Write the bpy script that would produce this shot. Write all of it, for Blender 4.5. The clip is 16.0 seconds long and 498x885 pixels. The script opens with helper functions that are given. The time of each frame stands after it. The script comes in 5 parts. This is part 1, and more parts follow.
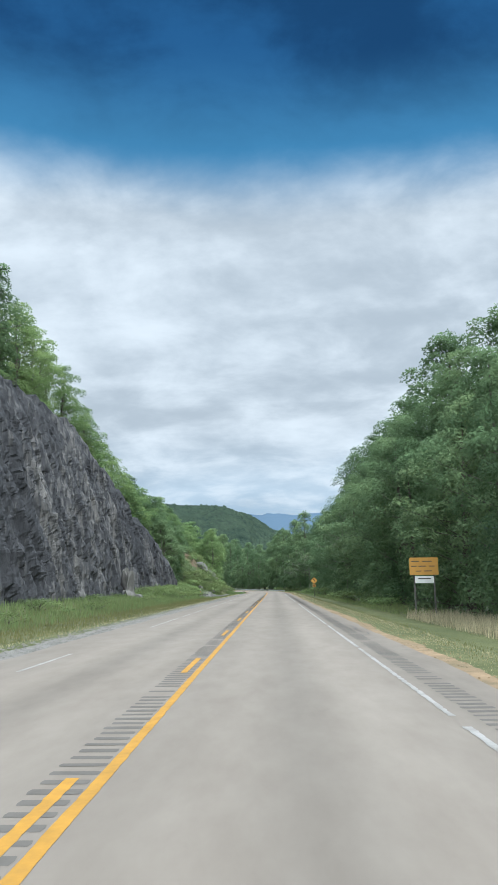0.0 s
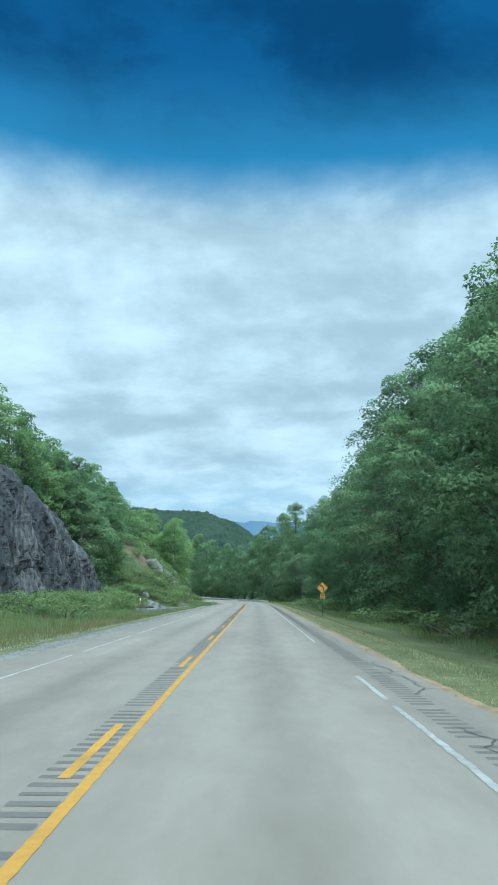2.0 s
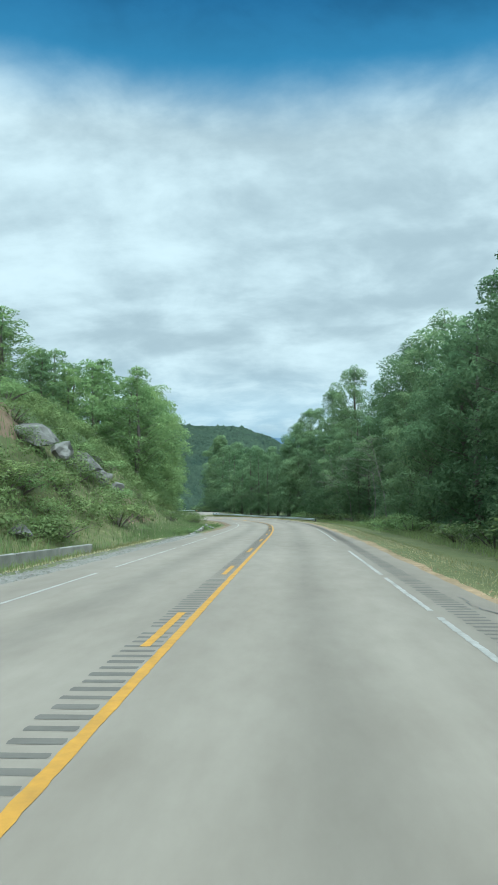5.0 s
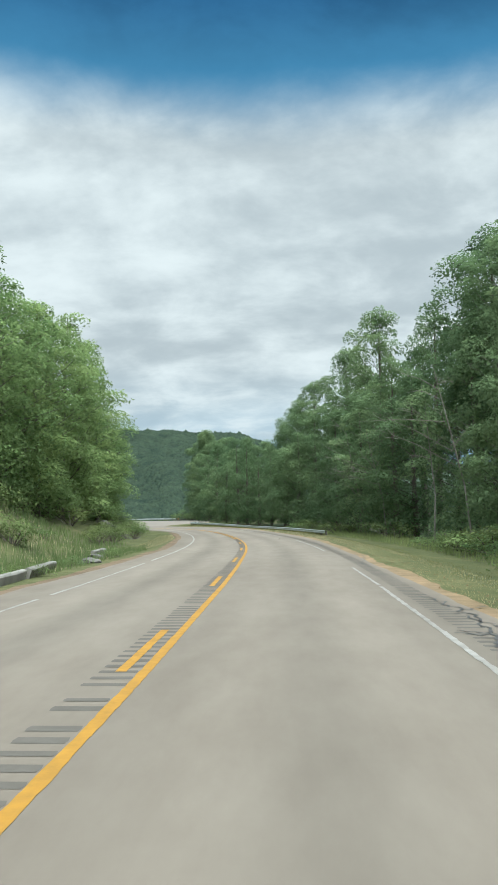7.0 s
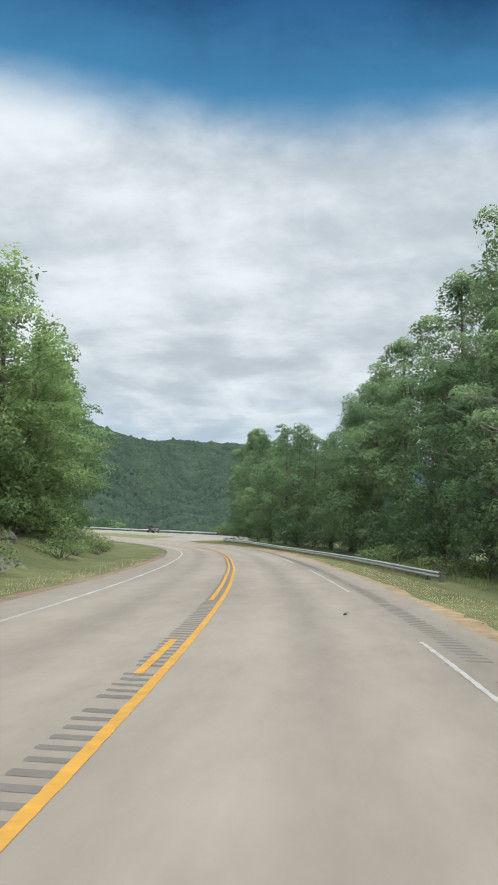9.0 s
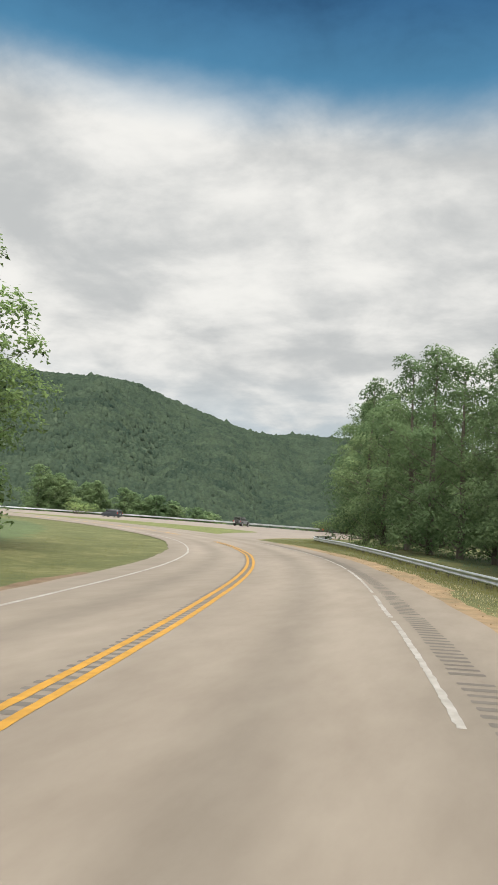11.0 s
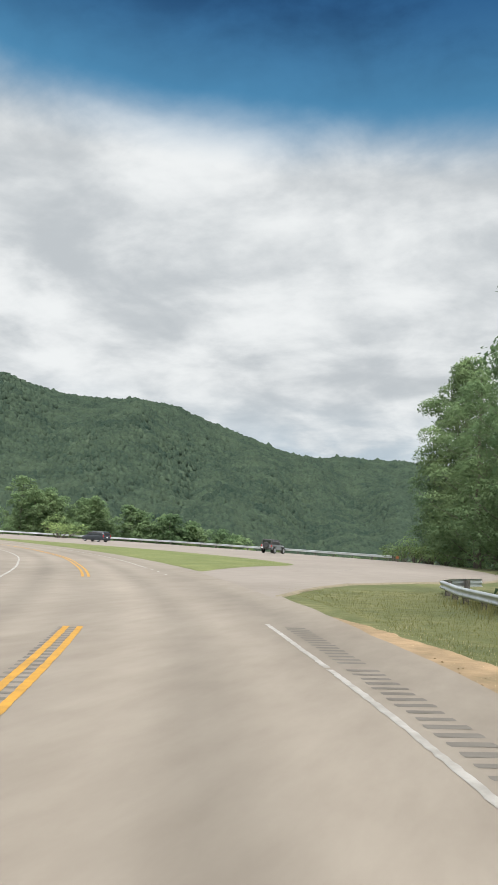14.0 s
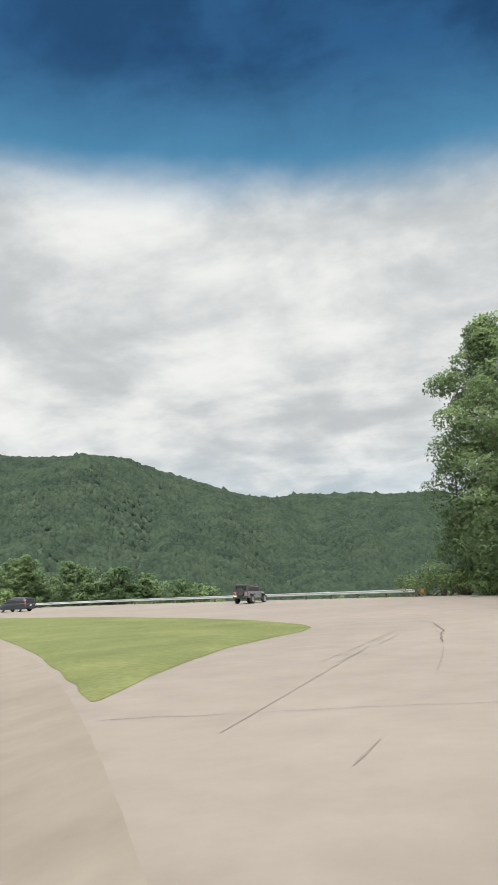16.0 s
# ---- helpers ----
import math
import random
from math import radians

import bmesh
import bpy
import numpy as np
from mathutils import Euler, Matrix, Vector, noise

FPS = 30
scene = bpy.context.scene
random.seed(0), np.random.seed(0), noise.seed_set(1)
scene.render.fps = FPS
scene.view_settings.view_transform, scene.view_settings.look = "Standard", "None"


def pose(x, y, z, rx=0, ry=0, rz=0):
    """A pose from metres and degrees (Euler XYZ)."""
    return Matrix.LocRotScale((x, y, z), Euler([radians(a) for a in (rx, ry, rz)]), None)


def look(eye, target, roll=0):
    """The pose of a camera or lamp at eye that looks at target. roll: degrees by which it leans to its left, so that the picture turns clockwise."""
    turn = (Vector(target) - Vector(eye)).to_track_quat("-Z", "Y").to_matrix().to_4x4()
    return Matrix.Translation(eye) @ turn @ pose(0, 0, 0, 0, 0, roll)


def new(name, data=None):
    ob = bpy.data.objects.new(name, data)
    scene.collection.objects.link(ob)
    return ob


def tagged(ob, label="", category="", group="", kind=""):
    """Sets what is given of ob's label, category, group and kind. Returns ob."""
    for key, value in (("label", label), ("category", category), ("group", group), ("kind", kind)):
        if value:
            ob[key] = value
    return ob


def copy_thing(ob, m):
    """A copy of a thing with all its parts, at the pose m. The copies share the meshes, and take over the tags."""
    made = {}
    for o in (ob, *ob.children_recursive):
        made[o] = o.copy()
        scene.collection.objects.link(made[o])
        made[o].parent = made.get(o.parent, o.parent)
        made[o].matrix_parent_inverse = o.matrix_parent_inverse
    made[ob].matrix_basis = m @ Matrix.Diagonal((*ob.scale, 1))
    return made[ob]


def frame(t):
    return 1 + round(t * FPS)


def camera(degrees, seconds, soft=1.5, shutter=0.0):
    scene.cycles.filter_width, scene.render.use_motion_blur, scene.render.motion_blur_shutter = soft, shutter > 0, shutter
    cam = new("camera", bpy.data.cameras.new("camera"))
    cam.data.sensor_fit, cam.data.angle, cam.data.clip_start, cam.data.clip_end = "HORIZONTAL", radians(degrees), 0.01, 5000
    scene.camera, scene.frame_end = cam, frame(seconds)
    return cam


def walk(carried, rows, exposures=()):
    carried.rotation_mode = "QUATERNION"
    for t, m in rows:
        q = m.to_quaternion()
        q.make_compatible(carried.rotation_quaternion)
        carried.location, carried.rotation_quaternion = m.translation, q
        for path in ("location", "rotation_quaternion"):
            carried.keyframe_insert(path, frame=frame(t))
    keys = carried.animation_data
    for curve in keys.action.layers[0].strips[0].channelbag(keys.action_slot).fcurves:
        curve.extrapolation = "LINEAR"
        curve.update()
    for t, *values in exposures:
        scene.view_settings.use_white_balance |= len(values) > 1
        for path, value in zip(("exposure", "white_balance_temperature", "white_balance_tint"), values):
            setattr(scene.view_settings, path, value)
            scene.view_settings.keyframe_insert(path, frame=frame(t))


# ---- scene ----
# the camera and its drive: a straight stretch, a left-hand bend, then the pull-off
cam = camera(36.5, 16.0)
PATH = [
    (0, (0.036, 0.000, 1.543), (-1.430, 49.092, 10.913), -0.81),
    (0.5, (0.055, 12.413, 1.557), (-1.224, 61.497, 10.996), -0.67),
    (1, (0.076, 24.859, 1.559), (-0.897, 73.941, 11.048), -0.54),
    (1.5, (0.086, 37.420, 1.564), (-0.534, 86.458, 11.304), -0.14),
    (2, (0.052, 49.956, 1.611), (-0.428, 98.963, 11.514), 0.26),
    (2.5, (0.029, 62.314, 1.552), (-0.652, 111.358, 11.257), 0.70),
    (3, (0.001, 74.557, 1.554), (-1.088, 123.721, 10.595), 0.78),
    (3.5, (-0.027, 86.755, 1.555), (-1.796, 136.104, 9.398), 0.86),
    (4, (-0.098, 98.954, 1.572), (-2.415, 148.482, 8.023), 0.74),
    (4.2, (-0.082, 103.776, 1.544), (-2.600, 153.365, 7.428), 0.56),
    (6.3, (0.210, 149.123, 1.540), (-2.568, 198.879, 5.614), -1.25),
    (6.5, (0.140, 152.897, 1.521), (-2.596, 202.642, 5.762), -1.23),
    (7, (0.119, 162.171, 1.546), (-2.687, 211.842, 6.543), -0.73),
    (7.5, (0.020, 171.627, 1.568), (-3.170, 221.172, 7.487), -0.30),
    (8, (-0.067, 181.239, 1.586), (-4.051, 230.663, 8.024), 0.25),
    (8.5, (-0.327, 190.848, 1.599), (-5.561, 240.151, 8.062), 1.34),
    (9, (-0.730, 200.397, 1.614), (-7.818, 249.521, 7.665), 2.53),
    (9.5, (-1.406, 209.870, 1.639), (-10.559, 258.714, 7.163), 3.49),
    (10, (-2.087, 219.247, 1.663), (-13.365, 267.698, 6.696), 4.09),
    (12.3, (-9.074, 262.340, 1.665), (-26.061, 308.965, 7.791), 4.14),
    (12.5, (-10.010, 265.346, 1.654), (-25.916, 312.332, 7.920), 4.29),
    (13, (-12.371, 272.736, 1.654), (-27.549, 319.927, 8.186), 5.25),
    (13.5, (-14.793, 279.881, 1.653), (-31.304, 326.617, 8.219), 5.27),
    (14, (-17.534, 286.630, 1.641), (-35.200, 332.900, 8.492), 4.01),
    (14.5, (-20.407, 293.119, 1.726), (-38.669, 339.044, 9.299), 2.41),
    (15, (-22.967, 299.505, 1.770), (-40.973, 345.363, 10.310), 0.75),
    (15.5, (-25.235, 305.613, 1.829), (-42.067, 351.769, 11.119), -0.62),
    (16, (-27.191, 311.661, 1.905), (-41.769, 358.463, 11.757), -2.10),
]
EXPOSURES = [(0.0, 0.0, 5700, 5), (0.9, 0.0, 5150, -4), (2.0, 0.0, 4950, -11), (3.5, 0.0, 5050, -12), (4.2, 0.0, 5150, -11), (6.4, 0.0, 5750, -6), (7.0, 0.0, 6000, 0), (7.5, 0.0, 6400, 8), (8.3, 0.0, 6000, 6), (9.5, 0.0, 6500, 9), (10.0, 0.0, 6900, 10), (12.5, 0.0, 6500, 9), (13.0, 0.0, 6150, 8), (14.0, 0.0, 6500, 9), (14.5, 0.0, 6350, 8), (15.4, 0.0, 6400, 8), (16.0, 0.0, 6700, 9)]
walk(cam, [(t, look(eye, target, roll)) for t, eye, target, roll in PATH], EXPOSURES)

# ---------------------------------------------------------------- sky and sun
world = bpy.data.worlds.new("sky")
scene.world = world
world.use_nodes = True


SUN_AT = tuple(Vector((13, -32, 50)).normalized())


def make_sky(nt):
    nodes, links = nt.nodes, nt.links
    nodes.clear()

    def math_node(op, a, b=None, clamp=False):
        n = nodes.new("ShaderNodeMath")
        n.operation, n.use_clamp = op, clamp
        for i, v in enumerate((a, b)):
            if v is None:
                continue
            if isinstance(v, (int, float)):
                n.inputs[i].default_value = v
            else:
                links.new(v, n.inputs[i])
        return n.outputs[0]

    def ramp(value, lo, hi, out_lo=0.0, out_hi=1.0):
        n = nodes.new("ShaderNodeMapRange")
        n.interpolation_type = "SMOOTHSTEP"
        links.new(value, n.inputs[0])
        for i, v in enumerate((lo, hi, out_lo, out_hi)):
            n.inputs[i + 1].default_value = v
        return n.outputs[0]

    def mix(fac, a, b):
        n = nodes.new("ShaderNodeMix")
        n.data_type = "RGBA"
        links.new(fac, n.inputs[0])
        for sock, v in ((n.inputs[6], a), (n.inputs[7], b)):
            if isinstance(v, tuple):
                sock.default_value = (*v, 1)
            else:
                links.new(v, sock)
        return n.outputs[2]

    coord = nodes.new("ShaderNodeTexCoord")
    sep = nodes.new("ShaderNodeSeparateXYZ")
    links.new(coord.outputs["Generated"], sep.inputs[0])
    x, y, z = sep.outputs
    elev = math_node("MULTIPLY", math_node("ARCSINE", z), 57.2958)
    azim = math_node("MULTIPLY", math_node("ARCTAN2", math_node("MULTIPLY", x, -1.0), y), 57.2958)
    # the cloud sheet lies flat overhead, so it crowds together towards the horizon
    high = math_node("ADD", math_node("MAXIMUM", z, 0.0), 0.26)
    flat = nodes.new("ShaderNodeCombineXYZ")
    links.new(math_node("DIVIDE", x, high), flat.inputs[0])
    links.new(math_node("DIVIDE", y, high), flat.inputs[1])

    def noise_at(scale, detail, rough, off, dist=0.4):
        m = nodes.new("ShaderNodeMapping")
        m.inputs["Location"].default_value = off
        m.inputs["Scale"].default_value = (0.85, 1.0, 1.0)
        links.new(flat.outputs[0], m.inputs[0])
        n = nodes.new("ShaderNodeTexNoise")
        links.new(m.outputs[0], n.inputs["Vector"])
        n.inputs["Scale"].default_value, n.inputs["Detail"].default_value = scale, detail
        n.inputs["Roughness"].default_value, n.inputs["Distortion"].default_value = rough, dist
        return n.outputs[0]

    big = noise_at(1.7, 5, 0.55, (3.1, 0.7, 0), 0.6)
    fine = noise_at(4.6, 9, 0.58, (0.4, 5.2, 0), 0.2)
    body = math_node("ADD", math_node("MULTIPLY", big, 0.55), math_node("MULTIPLY", fine, 0.45))
    lit = ramp(body, 0.37, 0.62)
    clouds = mix(lit, (0.53, 0.565, 0.595), (0.87, 0.89, 0.90))
    # brighter cloud overhead and towards the veiled sun behind
    toward = nodes.new("ShaderNodeVectorMath")
    toward.operation = "DOT_PRODUCT"
    links.new(coord.outputs["Generated"], toward.inputs[0])
    toward.inputs[1].default_value = SUN_AT
    over = math_node("MULTIPLY", ramp(elev, 42.0, 80.0, 1.0, 2.2), ramp(toward.outputs["Value"], 0.15, 1.0, 1.0, 4.2))
    bright = nodes.new("ShaderNodeVectorMath")
    bright.operation = "SCALE"
    links.new(clouds, bright.inputs[0])
    links.new(over, bright.inputs["Scale"])
    clouds = bright.outputs[0]
    low = mix(ramp(elev, 2.0, 13.0), (0.43, 0.56, 0.67), clouds)
    clouds = mix(math_node("MULTIPLY", ramp(fine, 0.40, 0.62), 0.6), low, clouds)
    # blues that stand for the tinted glass, not for open sky
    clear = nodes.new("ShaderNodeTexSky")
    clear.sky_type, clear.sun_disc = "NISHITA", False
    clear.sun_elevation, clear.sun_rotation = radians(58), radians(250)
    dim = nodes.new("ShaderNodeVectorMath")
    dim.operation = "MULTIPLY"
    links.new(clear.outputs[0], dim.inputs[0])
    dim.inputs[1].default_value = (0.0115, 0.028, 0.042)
    tint_band = mix(math_node("ADD", math_node("MULTIPLY", ramp(fine, 0.38, 0.66), 0.6), 0.2), dim.outputs[0], (0.035, 0.135, 0.31))
    # the windscreen's blue tint band, added to the sky high up ahead
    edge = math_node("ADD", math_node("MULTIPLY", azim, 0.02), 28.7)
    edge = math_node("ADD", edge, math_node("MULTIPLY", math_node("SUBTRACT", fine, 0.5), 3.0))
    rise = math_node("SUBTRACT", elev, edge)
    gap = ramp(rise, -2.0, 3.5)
    tint_band = mix(ramp(rise, 1.0, 10.0), (0.085, 0.27, 0.47), tint_band)
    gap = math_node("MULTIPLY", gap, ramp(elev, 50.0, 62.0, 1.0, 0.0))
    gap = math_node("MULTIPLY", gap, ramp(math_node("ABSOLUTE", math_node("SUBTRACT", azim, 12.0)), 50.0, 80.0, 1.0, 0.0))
    sky = mix(gap, clouds, tint_band)
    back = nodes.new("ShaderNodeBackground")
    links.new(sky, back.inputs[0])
    back.inputs[1].default_value = 1.0
    out = nodes.new("ShaderNodeOutputWorld")
    links.new(back.outputs[0], out.inputs[0])


make_sky(world.node_tree)
sun = new("sun", bpy.data.lights.new("sun", "SUN"))
sun.data.energy, sun.data.angle, sun.data.color = 3.8, radians(20), (1.0, 0.95, 0.86)
sun.matrix_basis = look((0, 0, 50), (-13, 32, 0))

# ---------------------------------------------------------------- materials


def material(name, low, high, scale=2.0, rough=0.85, bump=0.3, detail=6, second=0.15, metal=0.0, stretch=(1, 1, 1), dist=0.02,
             vary=0.0, third=None, sheen=0.3, through_light=0.0, island=0.0, worn=0.0):
    """A surface with colour in two scales of noise and a fine relief. vary: how much pieces differ by Object Info's random."""
    m = bpy.data.materials.new(name)
    m.use_nodes = True
    nt = m.node_tree
    n, l = nt.nodes, nt.links
    b = n["Principled BSDF"]
    b.inputs["Roughness"].default_value, b.inputs["Metallic"].default_value = rough, metal
    b.inputs["Specular IOR Level"].default_value = sheen
    co = n.new("ShaderNodeTexCoord")
    mp = n.new("ShaderNodeMapping")
    mp.inputs["Scale"].default_value = stretch
    l.new(co.outputs["Object"], mp.inputs[0])
    a = n.new("ShaderNodeTexNoise")
    a.inputs["Scale"].default_value, a.inputs["Detail"].default_value, a.inputs["Roughness"].default_value = scale, detail, 0.62
    c = n.new("ShaderNodeTexNoise")
    c.inputs["Scale"].default_value, c.inputs["Detail"].default_value = scale * second, 4
    l.new(mp.outputs[0], a.inputs["Vector"])
    l.new(mp.outputs[0], c.inputs["Vector"])
    r = n.new("ShaderNodeMapRange")
    r.inputs[1].default_value, r.inputs[2].default_value = 0.30, 0.70
    s = n.new("ShaderNodeMath")
    s.operation = "MULTIPLY_ADD"
    l.new(a.outputs[0], s.inputs[0])
    s.inputs[1].default_value = 0.55
    k = n.new("ShaderNodeMath")
    k.operation = "MULTIPLY"
    l.new(c.outputs[0], k.inputs[0])
    k.inputs[1].default_value = 0.45
    l.new(k.outputs[0], s.inputs[2])
    l.new(s.outputs[0], r.inputs[0])
    cr = n.new("ShaderNodeValToRGB")
    cr.color_ramp.elements[0].color, cr.color_ramp.elements[1].color = (*low, 1), (*high, 1)
    if third:
        e = cr.color_ramp.elements.new(0.5)
        e.color = (*third, 1)
    l.new(r.outputs[0], cr.inputs[0])
    colour = cr.outputs[0]
    if vary:
        oi = n.new("ShaderNodeObjectInfo")
        hs = n.new("ShaderNodeHueSaturation")
        v = n.new("ShaderNodeMapRange")
        l.new(oi.outputs["Random"], v.inputs[0])
        v.inputs[3].default_value, v.inputs[4].default_value = 1 - vary, 1 + vary
        l.new(v.outputs[0], hs.inputs["Value"])
        h = n.new("ShaderNodeMapRange")
        l.new(oi.outputs["Random"], h.inputs[0])
        h.inputs[3].default_value, h.inputs[4].default_value = 0.5 + vary * 0.06, 0.5 - vary * 0.06
        l.new(h.outputs[0], hs.inputs["Hue"])
        l.new(colour, hs.inputs["Color"])
        colour = hs.outputs[0]
    if island:
        gi = n.new("ShaderNodeNewGeometry")
        hs = n.new("ShaderNodeHueSaturation")
        v = n.new("ShaderNodeMapRange")
        l.new(gi.outputs["Random Per Island"], v.inputs[0])
        v.inputs[3].default_value, v.inputs[4].default_value = 1 - island, 1 + island
        l.new(v.outputs[0], hs.inputs["Value"])
        l.new(colour, hs.inputs["Color"])
        colour = hs.outputs[0]
    if worn:
        # the mesh carries where wheels have polished it and where oil has dripped
        at_node = n.new("ShaderNodeAttribute")
        at_node.attribute_name = "wear"
        hs = n.new("ShaderNodeHueSaturation")
        v = n.new("ShaderNodeMath")
        v.operation = "MULTIPLY_ADD"
        l.new(at_node.outputs["Fac"], v.inputs[0])
        v.inputs[1].default_value, v.inputs[2].default_value = worn, 1.0
        l.new(v.outputs[0], hs.inputs["Value"])
        l.new(colour, hs.inputs["Color"])
        colour = hs.outputs[0]
    l.new(colour, b.inputs["Base Color"])
    if bump:
        bp = n.new("ShaderNodeBump")
        bp.inputs["Strength"].default_value, bp.inputs["Distance"].default_value = bump, dist
        l.new(a.outputs[0], bp.inputs["Height"])
        l.new(bp.outputs[0], b.inputs["Normal"])
    if through_light:
        tr = n.new("ShaderNodeBsdfTranslucent")
        l.new(colour, tr.inputs[0])
        mx = n.new("ShaderNodeMixShader")
        mx.inputs[0].default_value = through_light
        l.new(b.outputs[0], mx.inputs[1])
        l.new(tr.outputs[0], mx.inputs[2])
        l.new(mx.outputs[0], n["Material Output"].inputs[0])
    return m


ASPHALT = material("worn_pale_asphalt", (0.120, 0.100, 0.081), (0.175, 0.151, 0.125), 2.2, 0.9, 0.3, 12, 0.16, dist=0.006, stretch=(1, 0.30, 1), worn=0.16)
GRASS = material("verge_grass", (0.036, 0.046, 0.015), (0.135, 0.122, 0.056), 2.0, 0.95, 1.0, 12, 0.12, dist=0.06, third=(0.064, 0.070, 0.024))
WOODS = material("forest_floor", (0.03, 0.045, 0.018), (0.075, 0.10, 0.04), 0.4, 1.0, 0.6, 8, 0.1, dist=0.3)
SAND = material("orange_sandy_shoulder", (0.085, 0.070, 0.036), (0.27, 0.185, 0.108), 2.4, 0.95, 0.8, 12, 0.2, dist=0.03, third=(0.165, 0.115, 0.066))
GRAVEL = material("grey_gravel_shoulder", (0.085, 0.079, 0.07), (0.18, 0.168, 0.152), 9.0, 0.95, 0.9, 6, 0.15, dist=0.04)
YELLOW = material("yellow_road_paint", (0.20, 0.11, 0.022), (0.36, 0.185, 0.022), 7.0, 0.7, 0.2, 8, 0.3, dist=0.004)
WHITE = material("worn_white_road_paint", (0.125, 0.114, 0.10), (0.29, 0.28, 0.262), 4.0, 0.75, 0.2, 9, 0.2, dist=0.004)
EDGING = material("dry_gravelly_edge", (0.10, 0.083, 0.055), (0.19, 0.16, 0.11), 6.0, 0.95, 0.8, 8, 0.2, dist=0.03)
BARK = material("bark", (0.05, 0.042, 0.035), (0.15, 0.13, 0.11), 5.0, 0.95, 0.8, 6, 0.3, stretch=(1, 1, 0.2), dist=0.03)
DEADWOOD = material("bare_grey_wood", (0.11, 0.10, 0.085), (0.21, 0.19, 0.165), 4.0, 0.9, 0.5, 6, 0.3)
LEAF = material("broad_leaves", (0.090, 0.146, 0.072), (0.174, 0.240, 0.113), 0.35, 0.75, 0, 4, 0.4, vary=0.25, through_light=0.54, sheen=0.12, island=0.13)
LEAF_LIGHT = material("light_leaves", (0.135, 0.205, 0.080), (0.235, 0.315, 0.125), 0.35, 0.75, 0, 4, 0.4, vary=0.2, through_light=0.54, sheen=0.12, island=0.14)
WEEDS = material("weeds_and_brambles", (0.085, 0.125, 0.04), (0.17, 0.21, 0.08), 0.6, 0.8, 0, 4, 0.4, vary=0.25, through_light=0.45, island=0.22)
BLADES = material("grass_blades", (0.090, 0.100, 0.034), (0.175, 0.168, 0.066), 0.25, 0.85, 0, 4, 0.4, through_light=0.55, island=0.16)
STRAW = material("dry_pale_grass", (0.27, 0.235, 0.14), (0.44, 0.39, 0.25), 0.4, 0.85, 0, 4, 0.4, through_light=0.5, island=0.3)
ROCK = material("dark_grey_schist", (0.013, 0.0135, 0.0155), (0.165, 0.155, 0.142), 2.6, 0.8, 1.0, 15, 0.10, stretch=(1, 1, 0.16), dist=0.22, third=(0.034, 0.034, 0.0365))
BOULDER = material("lichened_grey_rock", (0.052, 0.050, 0.047), (0.18, 0.172, 0.158), 1.6, 0.9, 0.9, 10, 0.3, dist=0.08, vary=0.2)
SOIL = material("bare_reddish_soil", (0.075, 0.05, 0.032), (0.17, 0.12, 0.078), 1.2, 0.95, 0.9, 9, 0.2, dist=0.12)
HILL = material("mountain_woods", (0.026, 0.040, 0.028), (0.048, 0.066, 0.042), 0.012, 0.95, 0, 8, 0.25, sheen=0.1)
# distance haze is put into this base colour as blue
BLUE_RIDGE = material("haze_coloured_mountains", (0.055, 0.082, 0.115), (0.072, 0.104, 0.14), 0.004, 1.0, 0, 6, 0.3, sheen=0.0)
# leaf green shifted to blue, which paints in haze over the slopes
CANOPY = material("far_tree_crowns", (0.014, 0.028, 0.024), (0.066, 0.090, 0.058), 0.30, 0.95, 0.7, 10, 0.08, dist=1.2, sheen=0.05, island=0.10, through_light=0.35)
CONCRETE = material("weathered_concrete", (0.085, 0.082, 0.072), (0.25, 0.24, 0.215), 1.4, 0.9, 0.5, 10, 0.2, dist=0.02, stretch=(1, 1, 0.5), vary=0.22)
STEEL = material("galvanised_steel", (0.42, 0.44, 0.45), (0.62, 0.64, 0.65), 2.0, 0.42, 0.1, 6, 0.3, metal=0.85, dist=0.003, sheen=0.5)
POST = material("weathered_post", (0.05, 0.046, 0.04), (0.12, 0.11, 0.098), 5.0, 0.9, 0.5, 6, 0.3, stretch=(1, 1, 0.2), dist=0.01)
RUST = material("rusty_orange_steel", (0.17, 0.062, 0.026), (0.30, 0.125, 0.055), 5.0, 0.8, 0.3, 8, 0.3, dist=0.01)
SIGN_YELLOW = material("amber_sign_sheeting", (0.40, 0.21, 0.045), (0.50, 0.27, 0.06), 2.0, 0.55, 0.0, 4, 0.3)
SIGN_WHITE = material("white_sign_sheeting", (0.62, 0.62, 0.58), (0.74, 0.74, 0.70), 2.0, 0.5, 0.0, 4, 0.3)
BLACK = material("black_sign_paint", (0.012, 0.012, 0.012), (0.03, 0.03, 0.03), 3.0, 0.6, 0.0)
TAR = material("black_crack_filler", (0.03, 0.03, 0.03), (0.07, 0.068, 0.065), 4.0, 0.7, 0.4, dist=0.01)
GROOVE = material("dark_milled_grooves", (0.070, 0.062, 0.053), (0.106, 0.095, 0.083), 4.0, 0.95, 0.4, dist=0.01)
SCUFF = material("rubbed_rubber_on_asphalt", (0.114, 0.098, 0.084), (0.156, 0.136, 0.118), 3.0, 0.9, 0.2, 8, 0.3, dist=0.006)
MOWN = material("mown_bright_grass", (0.050, 0.064, 0.019), (0.142, 0.146, 0.056), 5.5, 0.95, 1.0, 12, 0.06, dist=0.05, third=(0.086, 0.098, 0.031))
LOT = material("pale_pinkish_asphalt", (0.128, 0.108, 0.092), (0.184, 0.160, 0.139), 0.9, 0.92, 0.25, 12, 0.1, dist=0.006)

